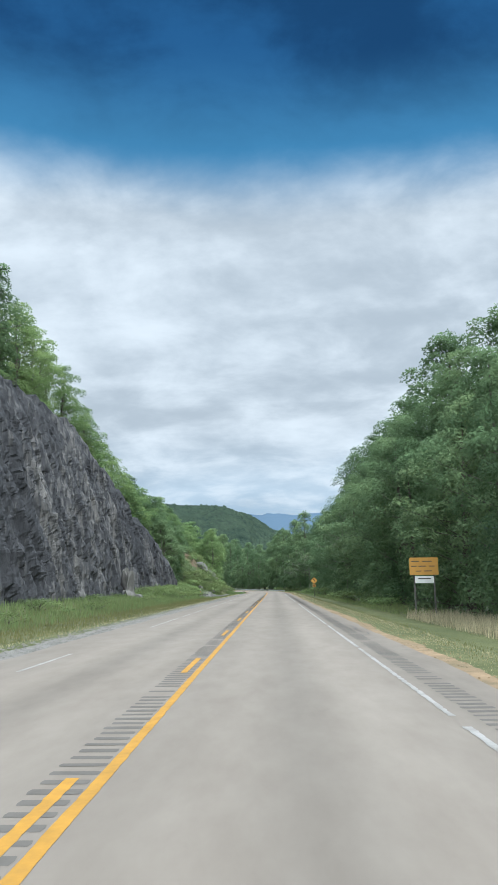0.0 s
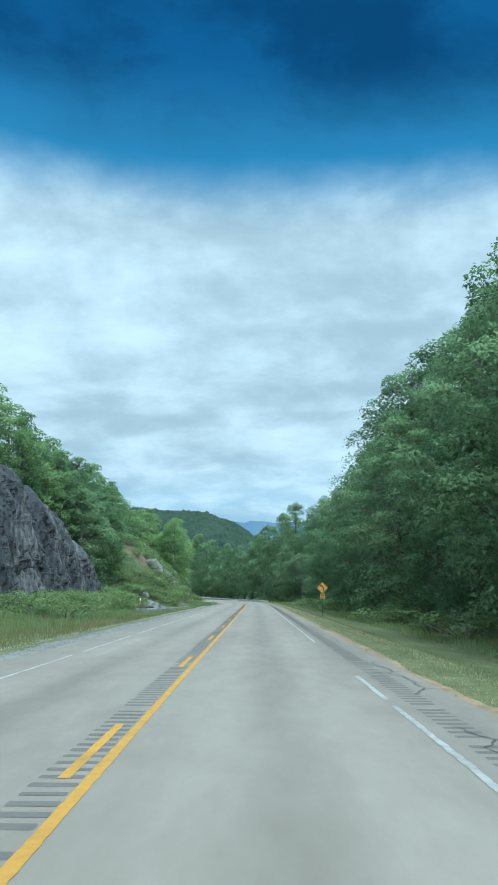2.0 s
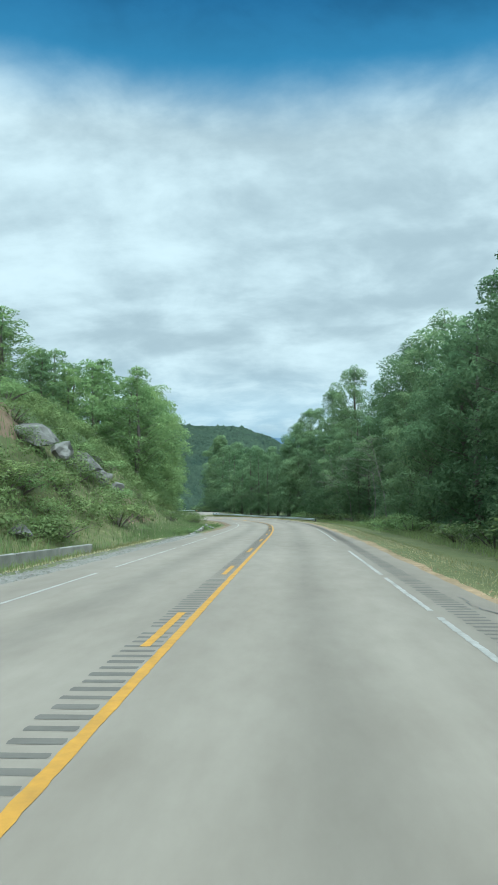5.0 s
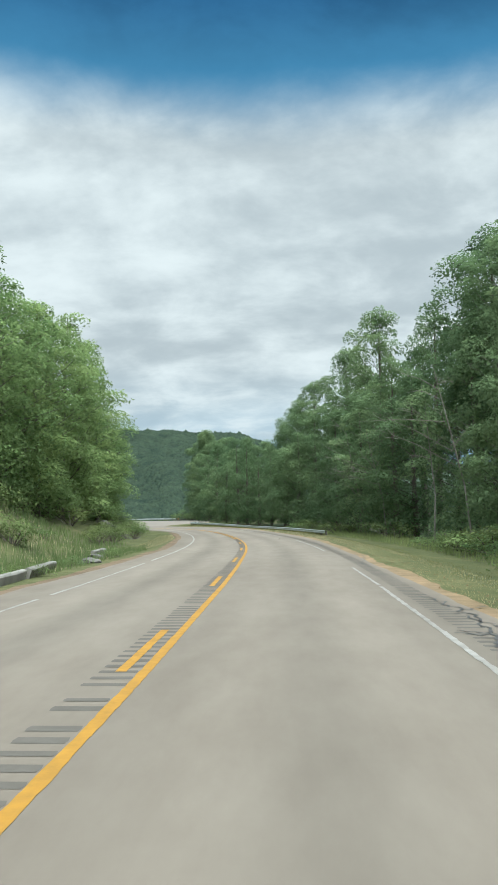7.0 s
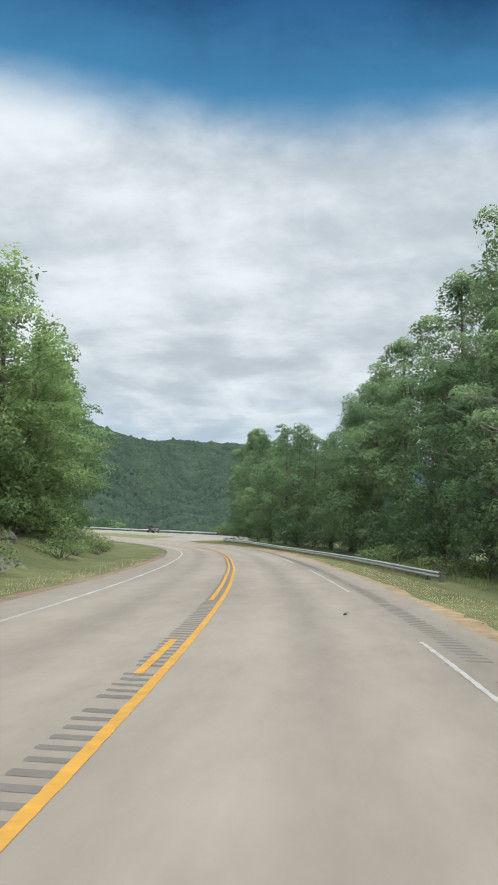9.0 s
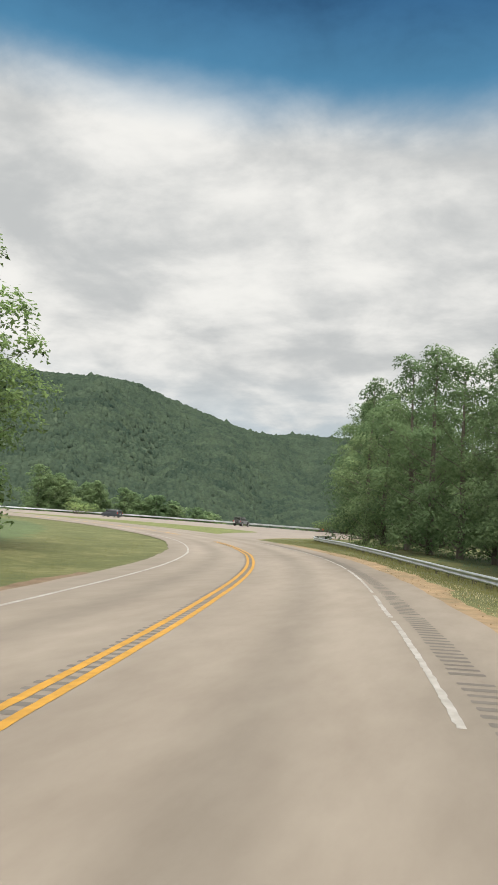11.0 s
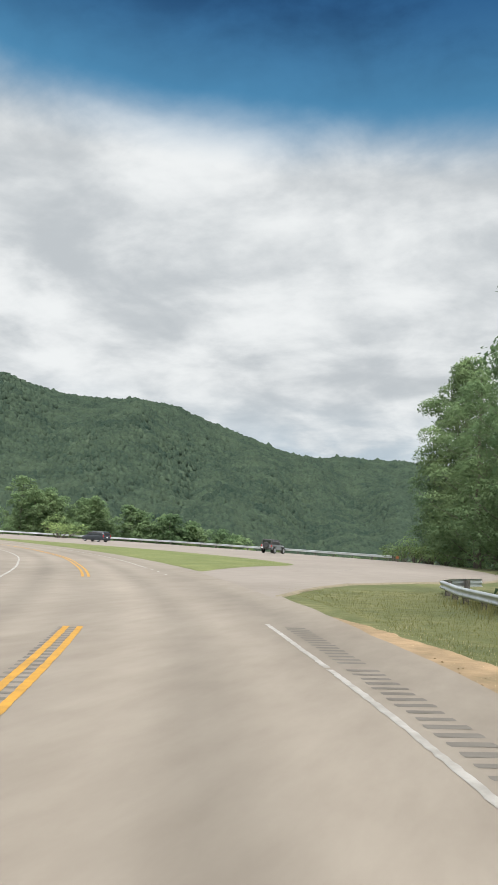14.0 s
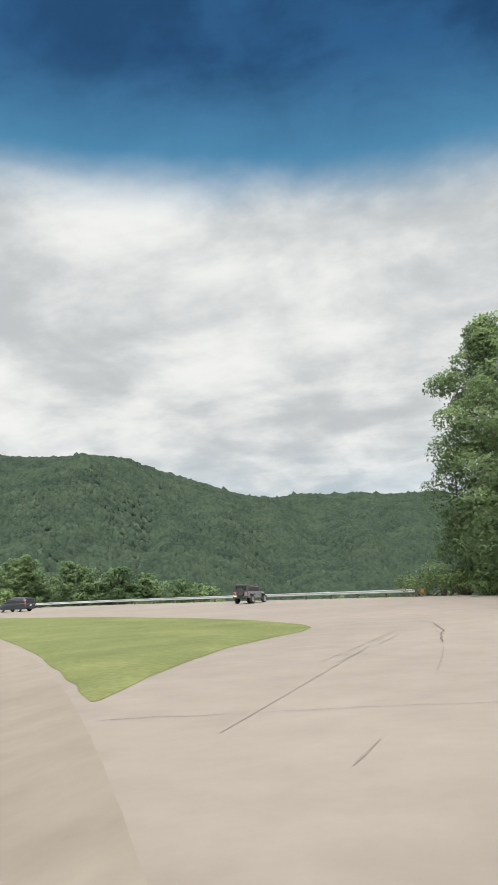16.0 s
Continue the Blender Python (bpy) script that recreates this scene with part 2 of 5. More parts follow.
# ---------------------------------------------------------------- the road's line and the lie of the land
R1, R2, BEND, X0 = 330.0, 190.0, 185.0, -1.5
TURN1 = math.asin((250.0 - BEND) / R1)
ARC1 = R1 * TURN1
P1 = (X0 - R1 * (1 - math.cos(TURN1)), BEND + R1 * math.sin(TURN1))


def line(s):
    """The yellow line at s metres: its place and heading (to the left of +y)."""
    if s < BEND:
        return X0, s, 0.0
    if s < BEND + ARC1:
        a = (s - BEND) / R1
        return X0 - R1 * (1 - math.cos(a)), BEND + R1 * math.sin(a), a
    a = TURN1 + (s - BEND - ARC1) / R2
    return P1[0] - R2 * (math.cos(TURN1) - math.cos(a)), P1[1] + R2 * (math.sin(a) - math.sin(TURN1)), a


def bank(s):
    return 0.037 * np.clip((s - 195.0) / 80.0, 0, 1)


def smooth(v, lo, hi):
    q = np.clip((v - lo) / (hi - lo), 0, 1)
    return q * q * (3 - 2 * q)


def surface(s, o):
    """The height of road, verge and pull-off at s metres along and o metres right of the yellow line."""
    s, o = np.asarray(s, float), np.asarray(o, float)
    k = smooth(s, 255, 300)
    lot = 0.025 * np.clip(o - 15, 0, 23) * k
    return bank(s) * np.clip(o, -9, 15) + lot


def at(s, o, up=0.0):
    x, y, a = line(s)
    return Vector((x + o * math.cos(a), y + o * math.sin(a), float(surface(s, o)) + up))


def drift(s):
    """How far the painted lines run left of the yellow line's plain arcs."""
    return float(np.interp(s, [170, 180, 190, 205, 218, 230, 245, 256, 268, 280, 295, 304, 320, 335, 346, 440],
                           [0, 0.08, 0.28, 0.43, 0.65, 0.82, 0.86, 0.72, 0.35, 0.08, 0.14, 0.28, 0.88, 0.95, 0.76, 0.7]))


def middle(s):
    """How far right of the plain line the yellow paint lies on the straight."""
    return 0.09 * float(1 - smooth(s, 165, 195))


def edge_out(s):
    """How far the right edge line swings out in the bend."""
    return float(np.interp(s, [255, 272, 286, 300], [0.0, 0.22, 0.18, 0.0]))


S_LINE = np.arange(-120.0, 560.0, 1.0)
XY_LINE = np.array([line(float(s)) for s in S_LINE])


def along(x, y):
    """s and o of places in the plan."""
    x, y = np.asarray(x, float).ravel(), np.asarray(y, float).ravel()
    s, o = np.empty(x.size), np.empty(x.size)
    for i in range(0, x.size, 4000):
        dx, dy = x[i:i + 4000, None] - XY_LINE[None, :, 0], y[i:i + 4000, None] - XY_LINE[None, :, 1]
        j = (dx * dx + dy * dy).argmin(1)
        r = np.arange(j.size)
        a = XY_LINE[j, 2]
        o[i:i + 4000] = dx[r, j] * np.cos(a) + dy[r, j] * np.sin(a)
        s[i:i + 4000] = S_LINE[j] - dx[r, j] * np.sin(a) + dy[r, j] * np.cos(a)
    return s, o


def cliff_height(s):
    return np.interp(s, [-60, 40, 82, 92, 111, 122, 135, 147], [15, 17.3, 17.8, 14.6, 9.8, 8.3, 4.0, 0.0])


def ridges(x, y):
    """The wooded mountains far off, by bearing and distance from the bend."""
    dx, dy = x + 25.0, y - 300.0
    far, az = np.hypot(dx, dy), np.degrees(np.arctan2(-dx, dy))
    crest = np.interp(az, [-90, -40, -12, -2, -0.6, 1.4, 4, 8, 15, 17.3, 20, 22.4, 25, 27.8, 30, 33, 36, 40.5, 50, 75, 110, 180],
                      [5.0, 4.4, 4.0, 4.2, 4.5, 5.9, 6.7, 6.8, 6.85, 6.95, 7.9, 8.6, 9.4, 10.1, 10.4, 10.1, 10.2, 11.1, 11.5, 9.0, 7.0, 6.0])
    dist = np.interp(az, [-90, -12, 4, 16, 20, 30, 60, 180], [1900, 2100, 2200, 2000, 1700, 1500, 1300, 1700])
    top = np.tan(np.radians(crest)) * dist
    q = np.clip((far - 260) / (dist - 260), 0, 1)
    rise = 0.62 * q + 0.38 * q * q * (3 - 2 * q)
    spur = 0.05 * np.sin(az * 0.55 + far * 0.004) + 0.035 * np.sin(az * 1.3 - far * 0.006 + 1.0)
    rise = rise + spur * np.sin(np.clip(q, 0, 1) * math.pi)
    back = 1 - 0.5 * smooth(far, dist, dist * 1.9)
    return -38 + (top + 38) * rise * back


def rail_line(s):
    """How far right of the yellow line the pull-off's outer rail stands."""
    return np.interp(s, [300, 364, 388, 413, 440, 475], [46, 45.5, 42, 37, 27, 9])


def land(x, y):
    x, y = np.asarray(x, float), np.asarray(y, float)
    shape = x.shape
    s, o = along(x, y)
    x, y = x.ravel(), y.ravel()
    z = surface(s, o)
    # ditch and verge on the right, then the wooded fall to the valley
    z = z - 0.35 * smooth(o, 6.0, 9.0) * (1 - smooth(s, 270, 300))
    z = z - 0.9 * smooth(o, 13, 40) * (1 - smooth(s, 250, 320))
    # beyond the pull-off the ground drops away
    edge = rail_line(s) * smooth(s, 285, 305) + 14 * (1 - smooth(s, 285, 305)) + 2.5
    drop = smooth(o, edge, edge + 90) * 45 * smooth(s, 275, 330)
    z = z - drop
    # the hill on the left, with the cutting's foot and the bare slope after it
    hill = smooth(-o, 18, 75) * 26 * (1 - smooth(s, 190, 285)) + smooth(-o, 60, 200) * 20 * (1 - smooth(s, 230, 330))
    shelf = cliff_height(s) * smooth(-o, 18.5, 21.5) + (0.6 + 0.7 * smooth(s, 95, 122)) * smooth(-o, 8.5, 15) * (1 - smooth(s, 135, 160))
    slope = 10.0 * smooth(-o, 8.0, 20) * smooth(s, 138, 166) * (1 - smooth(s, 182, 212)) + 2.0 * smooth(-o, 8, 16) * smooth(s, 180, 200) * (1 - smooth(s, 250, 280))
    ditch = 0.62 * smooth(-o, 6.0, 8.6) * (1 - smooth(-o, 12, 17)) * smooth(s, 108, 126) * (1 - smooth(s, 160, 172))
    z = z + hill + np.maximum(shelf, slope) - ditch
    z = z - 0.05
    far = np.hypot(x + 25, y - 300)
    w = smooth(far, 170, 420) * smooth(np.abs(o), 65, 190)
    m = ridges(x, y)
    return (z * (1 - w) + m * w).reshape(shape)


def mesh_object(name, verts, faces, mat=None, parent=None, smooth_shade=False):
    me = bpy.data.meshes.new(name)
    me.from_pydata([tuple(v) for v in verts], [], faces)
    me.update()
    if smooth_shade:
        me.shade_smooth()
    ob = new(name, me)
    if mat:
        me.materials.append(mat)
    if parent:
        ob.parent = parent
    return ob


def part(name, bm, mat, parent, label=""):
    me = bpy.data.meshes.new(name)
    bm.to_mesh(me)
    bm.free()
    me.materials.append(mat)
    ob = new(name, me)
    ob.parent = parent
    return tagged(ob, label) if label else ob


def axis(near_lo, near_hi, step, far_lo, far_hi, grow=1.12):
    mid = list(np.arange(near_lo, near_hi + step * 0.5, step))
    a, d = [], step
    while (a[-1] if a else mid[0]) > far_lo:
        d *= grow
        a.append((a[-1] if a else mid[0]) - d)
    b, d = [], step
    while (b[-1] if b else mid[-1]) < far_hi:
        d *= grow
        b.append((b[-1] if b else mid[-1]) + d)
    return np.array(a[::-1] + mid + b)


GRID = []


def sheet_z(x, y):
    """The height of the ground's own facets."""
    xs, ys, gz = GRID
    i, j = np.clip(np.searchsorted(xs, x) - 1, 0, len(xs) - 2), np.clip(np.searchsorted(ys, y) - 1, 0, len(ys) - 2)
    u, v = (x - xs[i]) / (xs[i + 1] - xs[i]), (y - ys[j]) / (ys[j + 1] - ys[j])
    a, b, c, d = gz[j, i], gz[j, i + 1], gz[j + 1, i + 1], gz[j + 1, i]
    return a + np.where(u > v, u * (b - a) + v * (c - b), v * (d - a) + u * (c - d))


def build_ground():
    xs, ys = axis(-66, 34, 1.6, -3200, 3200, 1.08), axis(0, 390, 2.0, -2000, 4200, 1.08)
    gx, gy = np.meshgrid(xs, ys)
    gz = land(gx, gy)
    GRID.extend([xs, ys, gz])
    verts = np.stack([gx, gy, gz], -1).reshape(-1, 3).tolist()
    nx, ny = len(xs), len(ys)
    faces = []
    for j in range(ny - 1):
        for k in range(j * nx, j * nx + nx - 1):
            faces += [(k, k + 1, k + nx + 1), (k, k + nx + 1, k + nx)]
    ob = mesh_object("ground", verts, faces, GRASS, smooth_shade=True)
    ob.data.materials.append(WOODS)
    ob.data.materials.append(HILL)
    cx, cy = gx[:-1, :-1].ravel(), gy[:-1, :-1].ravel()
    s, o = along(cx, cy)
    far = np.hypot(cx + 25, cy - 300)
    idx = np.where(((o < -16) | (o > np.where(s > 290, rail_line(s) + 3, 12)) | (s > 400)), 1, 0)
    idx = np.where((far > 260) & ((np.abs(o) > 70) | (s > 450)), 2, idx)
    ob.data.polygons.foreach_set("material_index", np.repeat(idx, 2).astype(np.int32))
    return tagged(ob, "grassy verges, forest floor and wooded mountains all round", "ground", kind="structure")


build_ground()


def strip(name, s0, s1, o0, o1, up, mat, step=2.0, cols=1, parent=None, wob=0.0, dip=(0.0, 0.0)):
    """A strip of surface along the road. o0, o1: numbers or functions of s."""
    n = max(2, int((s1 - s0) / step) + 1)
    verts, faces = [], []
    for i in range(n):
        s = s0 + (s1 - s0) * i / (n - 1)
        a = o0(s) if callable(o0) else o0
        b = o1(s) if callable(o1) else o1
        if wob:
            a += wob * noise.noise((s * 0.7, 3.1, a))
            b += wob * noise.noise((s * 0.7, 7.7, b))
        for j in range(cols + 1):
            verts.append(at(s, a + (b - a) * j / cols, up - (dip[0] if j == 0 else dip[1] if j == cols else 0.0)))
    w = cols + 1
    for i in range(n - 1):
        for j in range(cols):
            k = i * w + j
            faces.append((k, k + 1, k + w + 1, k + w))
    ob = mesh_object(name, verts, faces, mat, parent)
    return ob



# ---------------------------------------------------------------- road, shoulders, pull-off
def box_mesh(name, size, mat, parent=None, place=(0, 0, 0), turn=(0, 0, 0), bevel=0.0, label=""):
    bm = bmesh.new()
    bmesh.ops.create_cube(bm, size=1.0)
    bmesh.ops.scale(bm, vec=size, verts=bm.verts)
    if bevel:
        bmesh.ops.bevel(bm, geom=bm.edges[:], offset=bevel, segments=2, affect="EDGES", profile=0.6)
    ob = part(name, bm, mat, parent, label)
    ob.matrix_basis = pose(*place, *turn)
    return ob


RIGHT_EDGE = lambda s: float(np.interp(s, [0, 160, 172, 186, 200, 215, 240, 262, 278, 300], [4.85, 4.85, 4.65, 4.3, 4.2, 4.35, 4.3, 4.7, 5.05, 5.15])) + 0.10 * noise.noise((s * 0.35, 0.3, 0)) + 0.06 * noise.noise((s * 1.3, 4.3, 0))
LEFT_EDGE = lambda s: float(np.interp(s, [0, 190, 205, 218, 240, 258, 280, 300, 312, 330, 430], [-4.6, -4.6, -4.68, -5.2, -5.35, -5.2, -4.75, -4.75, -5.1, -5.8, -5.6])) + 0.12 * noise.noise((s * 0.3, 9.3, 0)) + 0.07 * noise.noise((s * 1.1, 2.3, 0))
road = tagged(strip("road", -30, 470, LEFT_EDGE, RIGHT_EDGE, 0.0, ASPHALT, 1.0, 40), "pale worn two-lane asphalt road with patches and cracks", "road", kind="structure")


def wear_road(ob):
    """Pale wheel paths, darker oil drip between them, long blotches."""
    me = ob.data
    co = np.empty(len(me.vertices) * 3)
    me.vertices.foreach_get("co", co)
    co = co.reshape(-1, 3)
    s, o = along(co[:, 0], co[:, 1])
    o = o + np.array([drift(q) for q in s])
    w = np.zeros(len(o))
    for mid, far in ((1.85, 1.0), (-1.9, 1.0)):
        w -= 0.9 * np.exp(-((o - mid) / 0.38) ** 2)
        for side in (-0.85, 0.85):
            w += 0.5 * np.exp(-((o - mid - side) / 0.35) ** 2)
    w -= 0.8 * np.exp(-((o - 4.1) / 0.5) ** 2) + 0.5 * np.exp(-((o + 4.2) / 0.4) ** 2)
    w += np.array([0.8 * noise.noise((q * 0.06, r * 0.5, 1.0)) for q, r in zip(s, o)])
    at_wear = me.attributes.new("wear", "FLOAT", "POINT")
    at_wear.data.foreach_set("value", w.astype(np.float32))


wear_road(road)
tagged(strip("sandy_shoulder", -30, 306, lambda s: RIGHT_EDGE(s) - 0.15, lambda s: RIGHT_EDGE(s) + (0.60 + 0.24 * noise.noise((s * 0.2, 1.7, 0)) + 0.14 * noise.noise((s * 1.1, 6.7, 0)) + 0.10 * noise.noise((s * 3.7, 2.7, 0))) * float(np.interp(s, [45, 62, 140, 165, 248, 268, 288, 299, 304, 306], [1, 0.6, 0.6, 1, 1, 1.8, 2.0, 1.9, 0.8, 0.1])), -0.022, SAND, 0.2, 5, dip=(0.0, 0.06)),
       "strip of orange sandy soil beside the road", "shoulder", kind="structure")
tagged(strip("gravel_shoulder", -30, 175, lambda s: -5.75 + 0.35 * noise.noise((s * 0.25, 5.7, 0)) + 0.2 * noise.noise((s * 1.2, 1.1, 0)), lambda s: LEFT_EDGE(s) + 0.15, -0.024, GRAVEL, 0.3, 4, dip=(0.09, 0.0)),
       "strip of loose grey gravel beside the road", "shoulder", kind="structure")
tagged(strip("earth_shoulder", 175.2, 262, lambda s: LEFT_EDGE(s) - 0.7 + 0.4 * noise.noise((s * 0.22, 5.7, 0)) + 0.2 * noise.noise((s * 1.2, 1.1, 0)), lambda s: LEFT_EDGE(s) + 0.1, -0.024, SOIL, 0.3, 4, dip=(0.09, 0.0)),
       "narrow strip of bare brown earth beside the road", "shoulder", kind="structure")

LOT_O = [4.2, 5, 6.5, 8, 10, 12.5, 15.5, 19, 23, 27, 31, 34, 37, 40, 43.5, 47.5]
LOT_S = [309, 311.5, 314.5, 317, 319.5, 321, 322.5, 324.0, 328, 333, 340, 346, 351, 356, 361, 366]


def build_lot():
    verts, faces, n = [], [], 60
    for o, s0 in zip(LOT_O, LOT_S):
        for i in range(n + 1):
            s = s0 + (470 - s0) * (i / n) ** 1.3
            oo = o if o < 6 else 4.9 + (o - 4.9) * min(1.0, (float(rail_line(s)) - 3.6) / 41.9)
            verts.append(at(s, oo, 0.004 if o > 4.95 else -0.01))
    for j in range(len(LOT_O) - 1):
        for i in range(n):
            k = j * (n + 1) + i
            faces.append((k, k + 1, k + n + 2, k + n + 1))
    ob = mesh_object("pull_off", verts, [f[::-1] for f in faces], LOT)
    return tagged(ob, "wide pale asphalt pull-off with cracks and tyre marks", "parking area", kind="structure")


build_lot()

def lot_edging():
    verts, faces = [], []
    for i in range(90):
        q = 1.0 + i / 89 * 8.0
        o, s0 = float(np.interp(q, range(len(LOT_O)), LOT_O)), float(np.interp(q, range(len(LOT_S)), LOT_S))
        w = 0.26 + 0.22 * noise.noise((q * 3.1, 0.2, 0.7))
        verts += [at(s0 + 0.15, o, 0.010), at(s0 - w * 0.5, o + 0.05, -0.005), at(s0 - w, o + 0.1, -0.09)]
    for i in range(89):
        for j in range(2):
            k = i * 3 + j
            faces.append((k, k + 1, k + 4, k + 3))
    return tagged(mesh_object("gravel_edging", verts, faces, EDGING), "gravelly crumbling edge of the pull-off", "edging", kind="structure")


lot_edging()

ISLAND_IN = [(328.0, 5.1), (330, 5.0), (336, 4.95), (345, 4.95), (360, 5.0), (380, 5.0), (400, 5.1), (425, 5.3)]
ISLAND_OUT = [(425, 6.4), (412, 8.5), (400, 11.0), (385, 13.8), (370, 15.8), (358, 16.8), (350, 16.8), (344, 16.2), (341, 15.3), (339.4, 14.0), (338.2, 12.4), (336.0, 10.0), (333.5, 8.2), (330.5, 6.4)]


def build_island():
    cols = sorted(set([328.0 + 0.4 * k for k in range(30)] + [340.0 + 1.2 * k for k in range(71)]))
    rows = ((0, 0), (0.015, 0.02), (0.05, 0.04), (0.15, 0.06), (0.35, 0.08), (0.65, 0.08), (0.85, 0.06), (0.95, 0.04), (0.985, 0.02), (1, 0))
    s_in, o_in = [p[0] for p in ISLAND_IN], [p[1] for p in ISLAND_IN]
    s_out, o_out = [328.0] + [p[0] for p in ISLAND_OUT[::-1]], [5.2] + [p[1] for p in ISLAND_OUT[::-1]]
    verts, faces, w = [], [], len(rows)
    for s in cols:
        lo = float(np.interp(s, s_in, o_in)) + 0.10 * noise.noise((s * 0.8, 0.2, 2.2))
        hi = float(np.interp(s, s_out, o_out)) + 0.10 * noise.noise((s * 0.8, 6.2, 2.2))
        for q, up in rows:
            verts.append(at(s, lo + (hi - lo) * q, 0.010 + up * min(1.0, (hi - lo) / 3)))
    for i in range(len(cols) - 1):
        for k in range(w - 1):
            v = i * w + k
            faces.append((v, v + 1, v + w + 1, v + w))
    return tagged(mesh_object("grass_island", verts, faces, MOWN, smooth_shade=True), "long mown grass island between road and pull-off", "island", kind="structure")


build_island()

# ---------------------------------------------------------------- markings
LIFT = 0.0045
marks = tagged(new("road_marking"), "worn yellow and white road marking lines", "road marking", kind="structure")


def mark(name, s0, s1, o, width, mat, ragged=0.0, step=1.0, up=LIFT):
    w = width / 2
    shift = lambda s: o - drift(s) + (middle(s) if abs(o) < 1 else edge_out(s) if o > 1 else 0.0)
    rag = (lambda s, k: ragged * noise.noise((s * 9.0, k, o * 3.0)))
    return strip(name, s0, s1, lambda s: shift(s) - w + rag(s, 1.5), lambda s: shift(s) + w + rag(s, 8.5), up, mat, step, 1, marks)


YEL_END, YEL_AGAIN = 302.5, 320.5
mark("solid_yellow_line", -25, YEL_END, 0.0, 0.115, YELLOW, 0.011, 0.12)
mark("solid_yellow_line", YEL_AGAIN, 440, 0.0, 0.115, YELLOW, 0.011, 0.12)
mark("solid_yellow_line", 219.0, YEL_END, -0.25, 0.115, YELLOW, 0.011, 0.12)
mark("solid_yellow_line", YEL_AGAIN, 440, -0.25, 0.115, YELLOW, 0.011, 0.12)
dash = [14.4 + 10.68 * k for k in range(-3, 10)] + [121.2 + 9.76 * k for k in range(10)]
for s in dash:
    mark("yellow_dash", s, s + 2.9, -0.25, 0.115, YELLOW, 0.011, 0.12)
rng = random.Random(21)
s = -20.0
while s < 303:
    d = rng.uniform(2.5, 11)
    if rng.random() < 0.86:
        mark("white_edge_line", s, min(s + d, 303.5), 3.62, rng.uniform(0.075, 0.095), WHITE, 0.022, 0.12)
    s += d + rng.uniform(0.15, 0.9)
s = -20.0
while s < 430:
    d = rng.uniform(3, 12) if s < 190 else 40
    if s > 190 or rng.random() < 0.85:
        mark("white_edge_line", s, s + d, -3.4, 0.085 if s < 190 else 0.11, WHITE, 0.02 if s < 190 else 0.008, 0.5)
    s += d + (rng.uniform(0.3, 2.5) if s < 190 else 0.02)
mark("white_edge_line", 331, 436, 3.55, 0.11, WHITE, 0.01)
for s in (323.6, 326.4, 329.0):
    mark("white_dash", s, s + 0.6, 3.6, 0.11, WHITE, 0.01, 0.3)


def rumble(s0, s1, o, width, skip, name):
    """Milled grooves across the strip, each a flat dark plate just above the asphalt."""
    verts, faces, s, k = [], [], s0, 0
    r = random.Random(int(s0 * 7 + o * 31))
    while s < s1:
        if r.random() > skip:
            a, w = r.uniform(0.055, 0.08), width * r.uniform(0.88, 1.05) / 2
            b = len(verts)
            for q, m in ((-a, 1.0), (0.0, 1.06), (a, 1.0)):
                verts += [at(s + q, o - drift(s) - w * m, 0.0025), at(s + q, o - drift(s) + w * m, 0.0025)]
            faces += [(b, b + 1, b + 3, b + 2), (b + 2, b + 3, b + 5, b + 4)]
        s += 0.30
    ob = mesh_object(name, verts, [f[::-1] for f in faces], GROOVE)
    return tagged(ob, "row of milled rumble grooves in the asphalt", "rumble strip", kind="stuff")


rumble(-25, YEL_END, -0.19, 0.40, 0.04, "centre_rumble_strip")
rumble(-25, 303, 4.08, 0.40, 0.10, "edge_rumble_strip")


def ribbon(verts, faces, pts, width, r):
    b = len(verts)
    for i, p in enumerate(pts):
        q = pts[min(i + 1, len(pts) - 1)] - pts[max(i - 1, 0)]
        n = Vector((-q.y, q.x, 0)).normalized() * width * r.uniform(0.35, 1.1) * (0.4 if i in (0, len(pts) - 1) else 1)
        verts += [p - n, p + n]
    for i in range(len(pts) - 1):
        k = b + 2 * i
        faces.append((k, k + 1, k + 3, k + 2))


def crack(s0, o0, s1, o1, width, wander, seed, name="crack", mat=TAR, label="dark sealed crack in the asphalt"):
    r = random.Random(seed)
    n = max(6, int(math.hypot(s1 - s0, o1 - o0) / 0.16))
    pts, a, b = [], 0.0, 0.0
    for i in range(n + 1):
        q = i / n
        a, b = a * 0.9 + r.gauss(0, wander * 0.5), b * 0.9 + r.gauss(0, wander * 0.62)
        pts.append(at(s0 + (s1 - s0) * q + a, o0 + (o1 - o0) * q + b - (drift(s0) if s0 < 300 else 0), 0.0075 if s0 < 300 else 0.011))
    v, f = [], []
    ribbon(v, f, pts, width * 0.5, r)
    for _ in range(n // 14 if mat is TAR else 0):
        k = r.randrange(n)
        side, twig = r.choice((-1, 1)), [pts[k]]
        for j in range(r.randrange(3, 8)):
            twig.append(twig[-1] + Vector((side * r.uniform(0.02, 0.16), r.uniform(-0.12, 0.16), 0.0)))
        ribbon(v, f, twig, width * 0.4, r)
    ob = mesh_object(name, v, f, mat)
    return tagged(ob, label, "crack", kind="structure")


